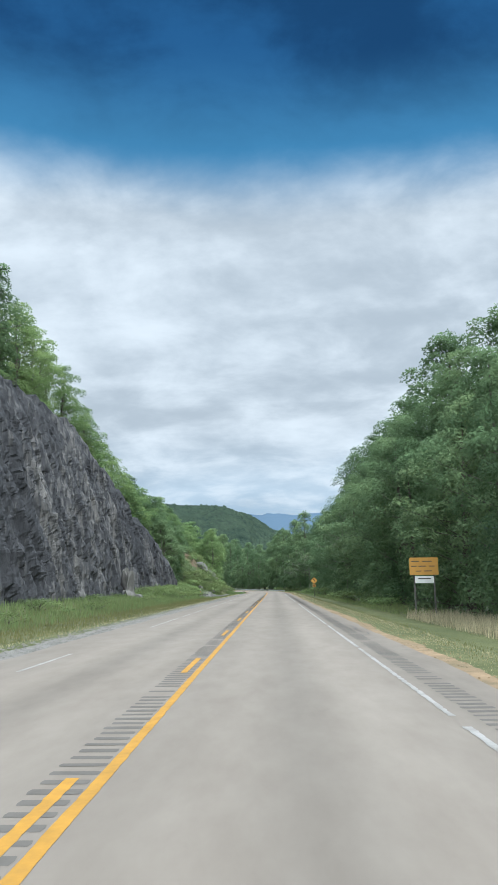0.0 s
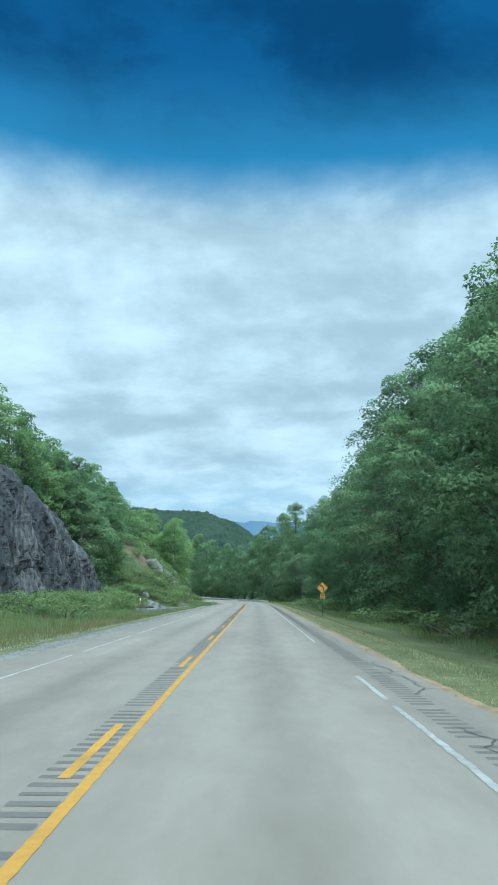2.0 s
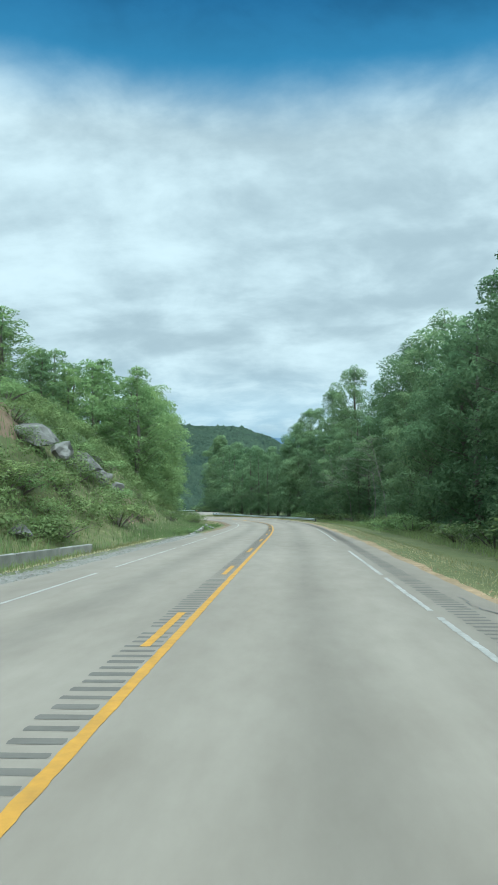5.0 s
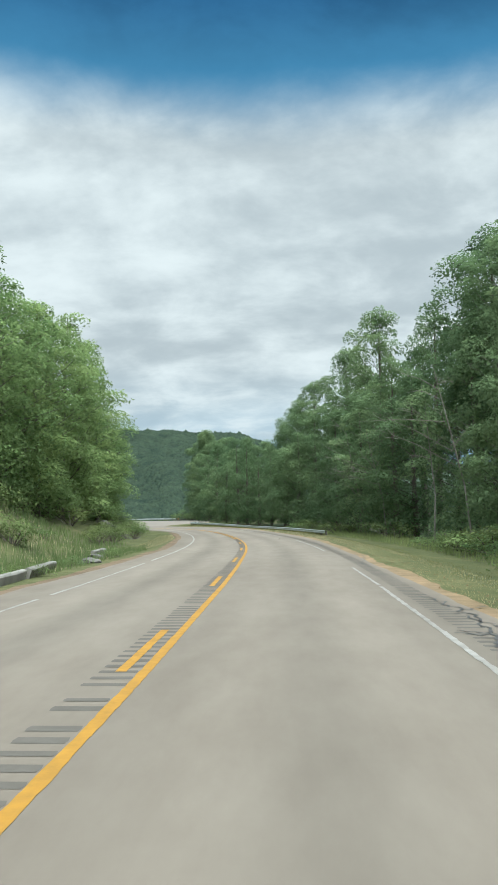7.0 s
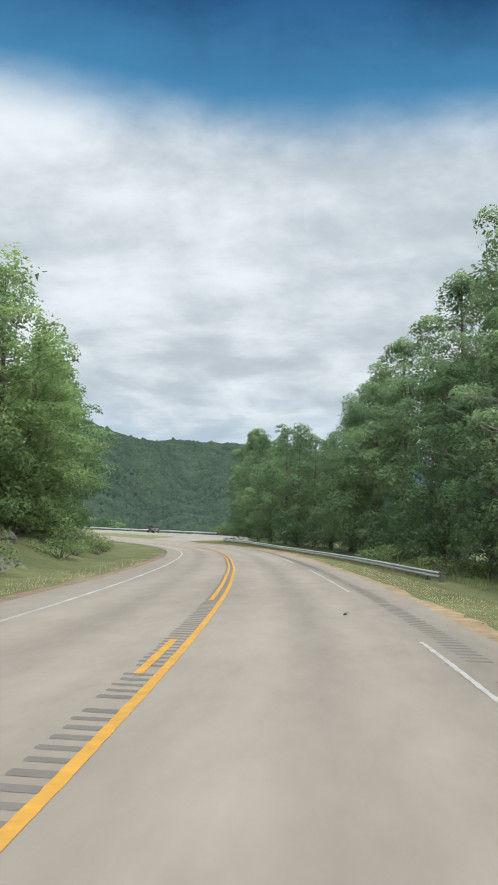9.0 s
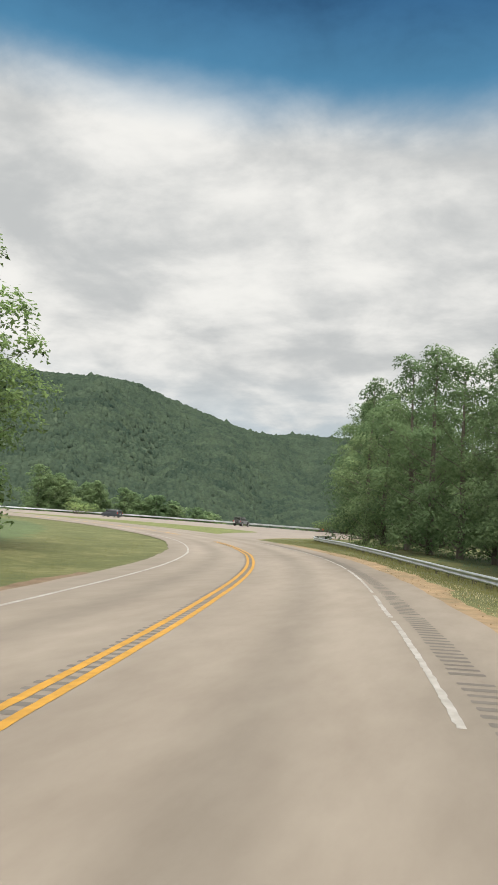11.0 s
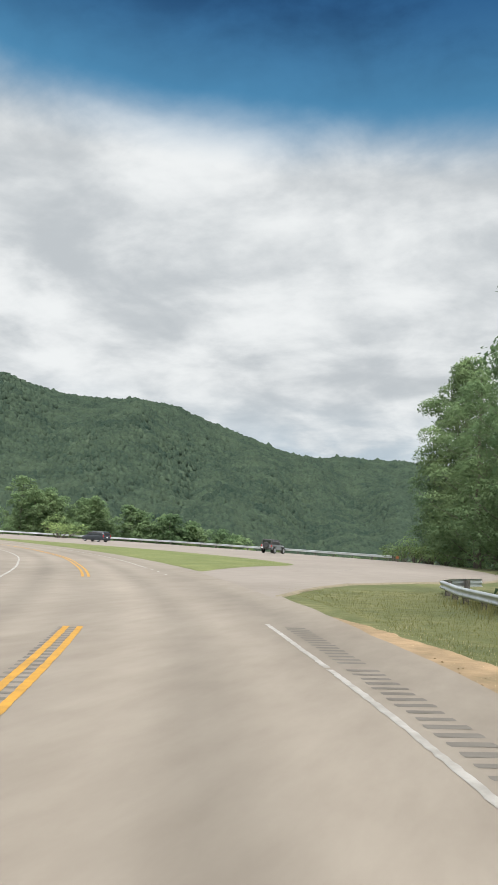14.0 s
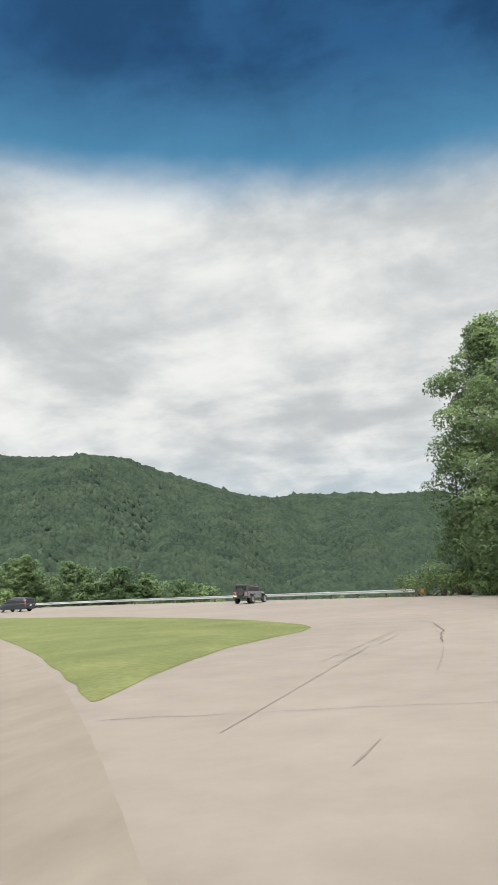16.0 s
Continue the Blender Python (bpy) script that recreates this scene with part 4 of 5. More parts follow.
# ---------------------------------------------------------------- vehicles
def paint(name, col, rough=0.3, metal=0.0, coat=0.6):
    m = material(name, tuple(c * 0.8 for c in col), col, 2.0, rough, 0.0, 4, 0.3, metal=metal, sheen=0.5)
    m.node_tree.nodes["Principled BSDF"].inputs["Coat Weight"].default_value = coat
    return m


JEEP_GREY = paint("dull_grey_car_paint", (0.14, 0.147, 0.155), 0.35)
VAN_BLUE = paint("dark_navy_car_paint", (0.018, 0.021, 0.028), 0.3)
GLASS_DARK = paint("tinted_glass", (0.015, 0.018, 0.02), 0.08, 0.0, 1.0)
RUBBER = material("tyre_rubber", (0.018, 0.018, 0.018), (0.04, 0.04, 0.04), 6.0, 0.85, 0.3)
RIM = paint("alloy_rim", (0.35, 0.36, 0.37), 0.35, 0.8, 0.2)
PLASTIC = material("black_plastic_trim", (0.02, 0.02, 0.02), (0.045, 0.045, 0.045), 5.0, 0.6, 0.2)
TAIL = paint("red_lamp_lens", (0.42, 0.02, 0.02), 0.25)
CLEAR = paint("white_lamp_lens", (0.6, 0.6, 0.58), 0.2)
PLATE = material("pale_number_plate", (0.5, 0.5, 0.48), (0.62, 0.62, 0.6), 3.0, 0.5, 0)


def lathe(name, prof, mat, parent, m, seg=24):
    bm = bmesh.new()
    rings = []
    for k in range(seg):
        a = 2 * math.pi * k / seg
        rings.append([bm.verts.new((px, r * math.cos(a), r * math.sin(a))) for px, r in prof])
    for k in range(seg):
        a, b = rings[k], rings[(k + 1) % seg]
        for i in range(len(prof) - 1):
            bm.faces.new((a[i], a[i + 1], b[i + 1], b[i]))
    bmesh.ops.recalc_face_normals(bm, faces=bm.faces)
    ob = part(name, bm, mat, parent)
    ob.matrix_basis = m
    ob.data.shade_smooth()
    return ob


def wheel(root, x, y, r, w):
    side = 1 if x > 0 else -1
    hub = new("wheel")
    hub.parent = root
    hub.matrix_basis = pose(x, y, r)
    lathe("tyre", [(-w / 2, r * 0.66), (-w / 2, r * 0.90), (-w * 0.38, r), (w * 0.38, r), (w / 2, r * 0.90), (w / 2, r * 0.66)], RUBBER, hub, Matrix())
    lathe("rim", [(side * w * 0.42, 0.0), (side * w * 0.40, r * 0.2), (side * w * 0.25, r * 0.3), (side * w * 0.30, r * 0.58), (side * w * 0.45, r * 0.67)], RIM, hub, Matrix(), 20)


def hull(name, sections, mat, root, label="", bevel=0.05):
    """A closed body lofted through sections (y, z_low, z_high, half_low, half_high)."""
    bm = bmesh.new()
    rows = []
    for y, z0, z1, h0, h1 in sections:
        rows.append([bm.verts.new(c) for c in ((-h0, y, z0), (h0, y, z0), (h0, y, z0 + (z1 - z0) * 0.55), (h1, y, z1), (-h1, y, z1), (-h0, y, z0 + (z1 - z0) * 0.55))])
    for a, b in zip(rows, rows[1:]):
        for k in range(6):
            bm.faces.new((a[k], a[(k + 1) % 6], b[(k + 1) % 6], b[k]))
    bm.faces.new(rows[0][::-1])
    bm.faces.new(rows[-1])
    bmesh.ops.recalc_face_normals(bm, faces=bm.faces)
    if bevel:
        bmesh.ops.bevel(bm, geom=bm.edges[:], offset=bevel, segments=2, affect="EDGES", profile=0.5, clamp_overlap=True)
    return part(name, bm, mat, root, label)


def off_roader(x, y, z, turn):
    """Boxy off-roader, its front towards +y."""
    root = new("off_road_car")
    hull("body", [(-2.05, 0.55, 1.12, 0.80, 0.79), (-1.9, 0.50, 1.16, 0.82, 0.80), (0.75, 0.50, 1.16, 0.82, 0.80), (0.85, 0.50, 1.14, 0.80, 0.74), (2.0, 0.55, 1.08, 0.66, 0.60), (2.05, 0.6, 1.02, 0.62, 0.57)], JEEP_GREY, root, "dull grey painted body")
    hull("hard_top", [(-2.02, 1.12, 1.80, 0.76, 0.66), (-1.85, 1.12, 1.85, 0.77, 0.67), (0.25, 1.12, 1.85, 0.77, 0.67), (0.70, 1.12, 1.20, 0.76, 0.70)], PLASTIC, root, "black hard top")
    for sx in (-1, 1):
        for yy, w in ((-1.35, 0.85), (-0.45, 0.72), (0.20, 0.36)):
            p = box_mesh("side_window", (0.015, w, 0.40), GLASS_DARK, root, (sx * 0.735, yy, 1.50), (0, sx * 7, 0), 0.004)
        for yy in (-1.28, 1.42):
            box_mesh("fender", (0.20, 1.02, 0.09), PLASTIC, root, (sx * 0.87, yy, 0.88), bevel=0.03)
        box_mesh("tail_lamp", (0.13, 0.05, 0.24), TAIL, root, (sx * 0.74, -2.10, 0.98), bevel=0.012, label="red tail lamp")
        lathe("headlight", [(0, 0.0), (0.02, 0.09), (0, 0.1)], CLEAR, root, pose(sx * 0.42, 2.07, 0.9, 0, 0, 90), 16)
        box_mesh("mirror", (0.16, 0.07, 0.2), PLASTIC, root, (sx * 0.93, 0.62, 1.28), bevel=0.03)
        box_mesh("step", (0.12, 1.6, 0.06), PLASTIC, root, (sx * 0.84, 0.05, 0.45), bevel=0.015)
        for yy in (-1.28, 1.42):
            wheel(root, sx * 0.80, yy, 0.42, 0.27)
    box_mesh("rear_window", (1.15, 0.015, 0.42), GLASS_DARK, root, (0, -2.035, 1.48), (2, 0, 0), 0.004)
    box_mesh("windscreen", (1.3, 0.015, 0.52), GLASS_DARK, root, (0, 0.52, 1.52), (-36, 0, 0), 0.004)
    box_mesh("rear_bumper", (1.62, 0.20, 0.22), PLASTIC, root, (0, -2.14, 0.62), bevel=0.03)
    box_mesh("front_bumper", (1.55, 0.22, 0.2), PLASTIC, root, (0, 2.16, 0.62), bevel=0.03)
    spare = new("spare_wheel")
    spare.parent = root
    spare.matrix_basis = pose(0, -2.20, 1.05, 0, 0, 90)
    lathe("tyre", [(-0.12, 0.25), (-0.12, 0.36), (-0.09, 0.40), (0.09, 0.40), (0.12, 0.36), (0.12, 0.25)], RUBBER, spare, Matrix())
    lathe("cover", [(-0.10, 0.0), (-0.10, 0.27)], PLASTIC, spare, Matrix())
    box_mesh("number_plate", (0.30, 0.012, 0.15), PLATE, root, (-0.55, -2.25, 0.72))
    root.matrix_basis = pose(x, y, z, 0, 0, turn)
    return tagged(root, "grey boxy off-road car with black top and rear spare wheel, parked", "car")


def minivan(x, y, z, turn):
    root = new("minivan")
    hull("body", [(-2.5, 0.42, 0.95, 0.86, 0.86), (-2.3, 0.30, 1.05, 0.97, 0.95), (0.9, 0.26, 1.05, 0.99, 0.95), (1.6, 0.28, 1.0, 0.97, 0.88), (2.35, 0.32, 0.84, 0.88, 0.72), (2.52, 0.40, 0.66, 0.70, 0.6)], VAN_BLUE, root, "dark navy painted body", 0.07)
    hull("cabin", [(-2.42, 0.98, 1.45, 0.88, 0.72), (-2.1, 0.98, 1.70, 0.90, 0.72), (-0.8, 0.98, 1.75, 0.91, 0.73), (0.35, 0.98, 1.68, 0.91, 0.71), (1.45, 0.96, 1.06, 0.86, 0.78)], VAN_BLUE, root, "", 0.06)
    for sx in (-1, 1):
        for yy, w in ((-1.65, 0.95), (-0.55, 1.05), (0.50, 0.85)):
            box_mesh("side_window", (0.015, w, 0.40), GLASS_DARK, root, (sx * 0.865, yy, 1.34), (0, sx * 14, 0), 0.004)
        box_mesh("tail_lamp", (0.10, 0.14, 0.42), TAIL, root, (sx * 0.86, -2.42, 1.02), bevel=0.02, label="red tail lamp")
        box_mesh("headlight", (0.30, 0.22, 0.14), CLEAR, root, (sx * 0.66, 2.34, 0.70), (0, 0, -sx * 30), 0.02)
        box_mesh("mirror", (0.20, 0.10, 0.15), VAN_BLUE, root, (sx * 1.04, 0.95, 1.10), bevel=0.03)
        box_mesh("roof_rail", (0.04, 2.3, 0.04), RIM, root, (sx * 0.62, -0.85, 1.77), bevel=0.01)
        for yy in (-1.45, 1.55):
            wheel(root, sx * 0.86, yy, 0.34, 0.23)
    box_mesh("rear_window", (1.3, 0.015, 0.5), GLASS_DARK, root, (0, -2.40, 1.34), (24, 0, 0), 0.004)
    box_mesh("windscreen", (1.4, 0.015, 0.85), GLASS_DARK, root, (0, 0.98, 1.40), (-60, 0, 0), 0.004)
    box_mesh("rear_bumper", (1.8, 0.18, 0.26), VAN_BLUE, root, (0, -2.52, 0.50), bevel=0.05)
    box_mesh("number_plate", (0.30, 0.012, 0.15), PLATE, root, (0, -2.53, 0.80))
    root.matrix_basis = pose(x, y, z, 0, 0, turn)
    return tagged(root, "dark navy minivan with tinted windows in the pull-off", "van")


def lot_z(x, y):
    s, o = along([x], [y])
    return float(surface(s, o)[0]) + 0.006


off_roader(-50.3, 384.4, lot_z(-50.3, 384.4), -8)
minivan(-85.7, 396.8, lot_z(-85.7, 396.8), 78)


def debris(x, y, z):
    """A curled shred of rubber with torn ends."""
    r = random.Random(4)
    v, f, n = [], [], 9
    for i in range(n + 1):
        q = i / n
        a = -0.9 + 2.2 * q
        c = (x + 0.13 * math.cos(a) + 0.05 * q, y + 0.13 * math.sin(a), z + 0.012 + 0.03 * math.sin(q * math.pi) * r.uniform(0.6, 1.2))
        w = 0.035 * (1 - abs(2 * q - 1) ** 3) * r.uniform(0.6, 1.2) + 0.006
        v += [(c[0] - w * math.cos(a), c[1] - w * math.sin(a), c[2]), (c[0] + w * math.cos(a), c[1] + w * math.sin(a), c[2] + 0.01), (c[0], c[1], c[2] - 0.012)]
    for i in range(n):
        k = 3 * i
        f += [(k, k + 1, k + 4, k + 3), (k + 1, k + 2, k + 5, k + 4), (k + 2, k, k + 3, k + 5)]
    return tagged(mesh_object("debris", v, f, TAR), "small dark scrap of tyre lying on the lane", "debris")


# ---------------------------------------------------------------- plants
def tube(verts, faces, pts, radii, sides=6):
    base = len(verts)
    for i, p in enumerate(pts):
        d = (pts[min(i + 1, len(pts) - 1)] - pts[max(i - 1, 0)]).normalized()
        u = d.orthogonal().normalized()
        w = d.cross(u)
        for k in range(sides):
            a = 2 * math.pi * k / sides
            verts.append(p + (u * math.cos(a) + w * math.sin(a)) * radii[i])
    for i in range(len(pts) - 1):
        for k in range(sides):
            b = base + i * sides
            faces.append((b + k, b + (k + 1) % sides, b + sides + (k + 1) % sides, b + sides + k))


debris(-1.0, 216.8, lot_z(-1.0, 216.8))


def shade_by(me, normals):
    """Smooth normals for leaves and blades."""
    me.shade_smooth()
    me.normals_split_custom_set_from_vertices(normals / np.linalg.norm(normals, axis=1)[:, None])


def leaf_mesh(name, seed, blobs, count, size, mat, parent):
    """Leaf sprays scattered through and over the blobs (centre, radii): short kites that droop outwards."""
    g = np.random.default_rng(seed)
    c = np.array([tuple(b[0]) for b in blobs])
    r = np.array([b[1] for b in blobs])
    vol = r[:, 0] * r[:, 1] + r[:, 0] * r[:, 2]
    vol = vol + 0.3 * vol.mean()
    j = g.choice(len(blobs), count, p=vol / vol.sum())
    d = g.normal(size=(count, 3))
    d /= np.linalg.norm(d, axis=1)[:, None]
    d[:, 2] = np.where(d[:, 2] < -0.45, -d[:, 2], d[:, 2])
    rad = 0.48 + 0.54 * g.random(count) ** 0.62
    # sprays hang out beyond the clump here and there
    rad = rad * np.where(g.random(count) < 0.06, 1.12, 1.0)
    p = c[j] + d * r[j] * rad[:, None]
    n = d * 0.6 + g.normal(size=(count, 3)) * 0.5 + np.array([0, 0, 0.65])
    n /= np.linalg.norm(n, axis=1)[:, None]
    soft = d * 1.0 + n * 0.28 + np.array([0, 0, 0.12])
    u = np.cross(n, g.normal(size=(count, 3)))
    u /= np.linalg.norm(u, axis=1)[:, None]
    w = np.cross(n, u)
    a = (size * (0.55 + 0.9 * g.random(count)))[:, None]
    dr = np.array([0, 0, -0.22]) * a
    v = np.stack([p - u * a * 0.5 + w * a * 0.3, p - u * a * 0.35 - w * a * 0.42 + dr * 0.3, p + u * a * 0.62 + dr], 1).reshape(-1, 3)
    me = bpy.data.meshes.new(name)
    me.vertices.add(len(v))
    me.vertices.foreach_set("co", v.ravel())
    me.loops.add(count * 3)
    me.loops.foreach_set("vertex_index", np.arange(count * 3, dtype=np.int32))
    me.polygons.add(count)
    me.polygons.foreach_set("loop_start", np.arange(0, count * 3, 3, dtype=np.int32))
    me.update(calc_edges=True)
    shade_by(me, np.repeat(soft, 3, 0))
    me.materials.append(mat)
    ob = new(name, me)
    ob.parent = parent
    return ob


def make_tree(name, seed, height, spread, mat, leaves, size, low, blobs_n=64, top=0.75):
    """A tree: tapered trunk, limbs out to each clump, and a crown of leaf sprays with gaps."""
    r = random.Random(seed)
    root = new(name)
    v, f = [], []
    bend = [Vector((r.uniform(-0.25, 0.25), r.uniform(-0.25, 0.25), 0)) for _ in range(8)]
    spine = [Vector((0, 0, height * 0.95 * k / 7)) + sum(bend[:k], Vector()) * 0.5 for k in range(8)]
    tube(v, f, spine, [0.017 * height * (1.12 - 0.152 * k) for k in range(8)], 8)

    def on_spine(h):
        k = min(6, int(h * 7))
        return spine[k].lerp(spine[k + 1], h * 7 - k)

    blobs = []
    for k in range(blobs_n):
        h = low + (0.97 - low) * ((k + r.random()) / blobs_n)
        q = (h - low) / (1 - low)
        shape = (0.45 + 0.9 * q) if q < 0.45 else max(0.26, (0.92 + (0.45 - q) * 0.2) * (1 - ((q - 0.45) / 0.58) ** 2.2) ** top)
        reach = spread * min(1.0, shape) * r.uniform(0.55, 1.12)
        a = k * 2.39996 + r.uniform(-0.6, 0.6)
        dist = reach * (r.uniform(0.0, 0.4) if k % 5 == 0 else r.uniform(0.6, 0.95)) * (1.0 if q < 0.8 else 0.72)
        c = on_spine(min(0.99, h)) + Vector((math.cos(a) * dist, math.sin(a) * dist, r.uniform(-0.4, 0.4)))
        size_b = max(0.45, spread * r.uniform(0.19, 0.36) * (1.05 - 0.45 * q))
        blobs.append((c, (size_b * r.uniform(0.9, 1.3), size_b * r.uniform(0.9, 1.3), size_b * r.uniform(0.75, 1.05))))
        start = on_spine(max(0.05, h - 0.08 - 0.05 * r.random()))
        mid = (start + c) * 0.5 + Vector((0, 0, -0.05 * dist))
        tube(v, f, [start, mid, c], [0.0045 * height * (1.15 - h), 0.003 * height * (1.15 - h), 0.012], 3)
    blobs.append((on_spine(0.97), (spread * 0.16, spread * 0.16, height * 0.05)))
    mesh_object("trunk", v, f, BARK, root, True)
    leaf_mesh("crown", seed, blobs, leaves, size, mat, root)
    return root


def make_bush(name, seed, mat, leaves, size, blobs_n=9):
    r = random.Random(seed)
    root = new(name)
    v, f, blobs = [], [], []
    for k in range(blobs_n):
        a, d = k * 2.4, r.uniform(0.1, 0.8)
        c = Vector((math.cos(a) * d, math.sin(a) * d, r.uniform(0.25, 0.85)))
        q = r.uniform(0.25, 0.45)
        blobs.append((c, (q, q, q * 0.9)))
        tube(v, f, [Vector((0, 0, -0.1)), c * 0.5, c], [0.03, 0.02, 0.008], 4)
    mesh_object("stem", v, f, BARK, root)
    leaf_mesh("foliage", seed, blobs, leaves, size, mat, root)
    return root


class Stock:
    """Kinds of plants built once; the first planting uses the built one, the rest are copies."""

    def __init__(self, kinds, base):
        self.kinds, self.used, self.base = kinds, [False] * len(kinds), base

    def plant(self, k, x, y, height, turn, group, label, category="tree", wide=1.0, sink=0.25, lean=0.0):
        q = height / self.base
        m = pose(x, y, ground_z(x, y) - sink, lean, 0, turn)
        ob = self.kinds[k] if not self.used[k] else copy_thing(self.kinds[k], m)
        self.used[k] = True
        ob.matrix_basis = m @ Matrix.Diagonal((q * wide, q * wide, q, 1))
        return tagged(ob, label, category, group)


EDGE = Stock([make_tree("tree", 11, 14, 4.6, LEAF, 13500, 0.169, 0.05, 46), make_tree("tree", 12, 14, 4.2, LEAF, 13500, 0.166, 0.08, 54), make_tree("tree", 13, 14, 5.0, LEAF, 13500, 0.172, 0.04, 42)], 14.0)
TALL = Stock([make_tree("tree", 21, 21, 5.2, LEAF, 22000, 0.172, 0.36, 58), make_tree("tree", 22, 21, 4.6, LEAF, 22000, 0.168, 0.38, 54)], 21.0)
LIGHT = Stock([make_tree("tree", 31, 12, 3.6, LEAF_LIGHT, 7200, 0.19, 0.06, 44), make_tree("tree", 32, 12, 3.2, LEAF, 7200, 0.185, 0.08, 60, 1.0), make_tree("tree", 33, 12, 3.9, LEAF_LIGHT, 7200, 0.19, 0.05, 40)], 12.0)
INSIDE = Stock([make_tree("tree", 71, 15, 4.4, LEAF_LIGHT, 13000, 0.174, 0.05, 56), make_tree("tree", 72, 15, 4.0, LEAF, 13000, 0.174, 0.06, 60, 0.95), make_tree("tree", 73, 15, 4.7, LEAF_LIGHT, 13000, 0.174, 0.04, 50)], 15.0)
FAR = Stock([make_tree("tree", 51, 12, 5.2, LEAF, 3000, 0.55, 0.02, 46), make_tree("tree", 52, 12, 4.8, LEAF, 3000, 0.52, 0.02, 46), make_tree("tree", 53, 12, 5.5, LEAF, 3000, 0.55, 0.02, 46)], 12.0)
LONE = (-103.0, 411.5)
SHRUB = Stock([make_bush("bush", 41, WEEDS, 900, 0.062), make_bush("bush", 42, LEAF_LIGHT, 900, 0.062), make_bush("bush", 43, WEEDS, 900, 0.060, 12)], 1.2)

rng = random.Random(5)
EDGE_LABEL = "dense dark-green broad-leaved tree at the wood's edge"
TALL_LABEL = "tall dark-green broad-leaved tree rising behind the wood's edge"


def wood(stock, kinds, s0, s1, gap, off, height, group, label, spread_o=1.3, wide=1.0, cat="tree"):
    s = s0
    while s < s1:
        o = (off(s) if callable(off) else off) + rng.uniform(-spread_o, spread_o)
        p = at(s, o)
        h = height(s) if callable(height) else height
        stock.plant(rng.choice(kinds), p.x, p.y, h * rng.uniform(0.86, 1.14), rng.uniform(0, 360), group, label, cat, wide * rng.uniform(0.92, 1.12))
        s += gap * rng.uniform(0.75, 1.25)


RIGHT = "wood right of the road"
wood(EDGE, (0, 1, 2), 30, 268, 5.4, lambda s: 15.0 + 0.8 * math.sin(s * 0.15), lambda s: float(np.interp(s, [40, 70, 160, 190], [15.0, 16.5, 16.5, 15.0])), RIGHT, EDGE_LABEL)
wood(EDGE, (0, 1, 2), 270, 312, 5.0, lambda s: 14.5 + (s - 270) * 0.02, 15.2, RIGHT, EDGE_LABEL)
wood(TALL, (0, 1), 34, 286, 6.4, 19.6, lambda s: float(np.interp(s, [40, 60, 80, 150, 195, 215, 228, 240, 258, 290], [20, 22.5, 26, 26.5, 23.5, 24.5, 25.5, 24.5, 23.5, 19.8])), RIGHT, TALL_LABEL, 1.6, 1.05)
LOTSIDE = "trees beside the pull-off"
for x, y, h in ((-8, 318, 13), (-10, 330, 16), (-13, 341, 18), (-16, 352, 20), (-20, 361, 22), (-23, 372, 22), (-19, 380, 25), (-29.8, 389, 15), (-22, 396, 20), (-12, 365, 22), (-4, 325, 16), (-6, 345, 20)):
    EDGE.plant(rng.randrange(3), x, y, h, rng.uniform(0, 360), LOTSIDE, "full-crowned green tree beside the pull-off", "tree", 1.1)

BIG = Stock([make_tree("tree", 61, 26, 7.0, LEAF, 60000, 0.24, 0.04, 96)], 26.0)
BIG.plant(0, -25.8, 386, 28.5, 40, LOTSIDE, "tall full-crowned tree beside the pull-off", "tree", 1.0)
for k, (x, y, h) in enumerate(((-33.4, 387.2, 3.4), (-31.6, 386.2, 4.2), (-29.6, 384.9, 3.2), (-35.2, 388.9, 2.2), (-27.6, 383.4, 3.0))):
    SHRUB.plant(k % 3, x, y, h, 70 * k, "brush behind the far rail", "dense bush at the foot of the trees beside the pull-off", "bush", 1.2, 0.2)
VALLEY = "trees below the pull-off"
VALE = Stock([make_tree("tree", 81, 20, 6.4, LEAF, 10500, 0.38, 0.04, 64, 0.6), make_tree("tree", 82, 20, 5.8, LEAF, 10500, 0.38, 0.05, 60, 0.65)], 20.0)
for k in range(26):
    q = -0.3 + 1.45 * (k + rng.uniform(-0.4, 0.4)) / 25
    x, y = -121 + 38 * q + rng.uniform(-4, 4), 441 + 15 * q + rng.uniform(-5, 7)
    h = 13.0 - 8.0 * q + rng.uniform(-2.2, 1.0) - ground_z(x, y)
    VALE.plant(k % 2, x, y, min(27.0, max(9.0, h)), rng.uniform(0, 360), VALLEY, "olive-green broad-leaved tree rising from the slope below the pull-off", "tree", rng.uniform(1.0, 1.25))
for k in range(30):
    s = rng.uniform(366, 500)
    d = 7 + 55 * rng.random() ** 1.2
    p = at(s, float(rail_line(min(s, 474))) + d)
    h = max(2.0, lot_z(*at(min(s, 474), float(rail_line(min(s, 474)))).xy) - ground_z(p.x, p.y) + rng.uniform(-1.5, 0.9))
    FAR.plant(rng.randrange(3), p.x, p.y, h, rng.uniform(0, 360), VALLEY, "green broad-leaved tree standing below the pull-off's edge", "tree", 1.3)
SHRUB.plant(1, LONE[0], LONE[1], 5.6, 20, VALLEY, "light-green rounded tree rising behind the far guard rail", "tree", 1.25)
for k in range(24):
    s = rng.uniform(368, 474)
    p = at(s, float(rail_line(s)) + rng.uniform(1.4, 3.4))
    SHRUB.plant(rng.randrange(3), p.x, p.y, rng.uniform(0.5, 1.1), rng.uniform(0, 360), "brush behind the far rail", "light-green bush behind the far guard rail", "bush", rng.uniform(1.0, 1.5), 0.2)
HILLSIDE = "trees on the left hillside"
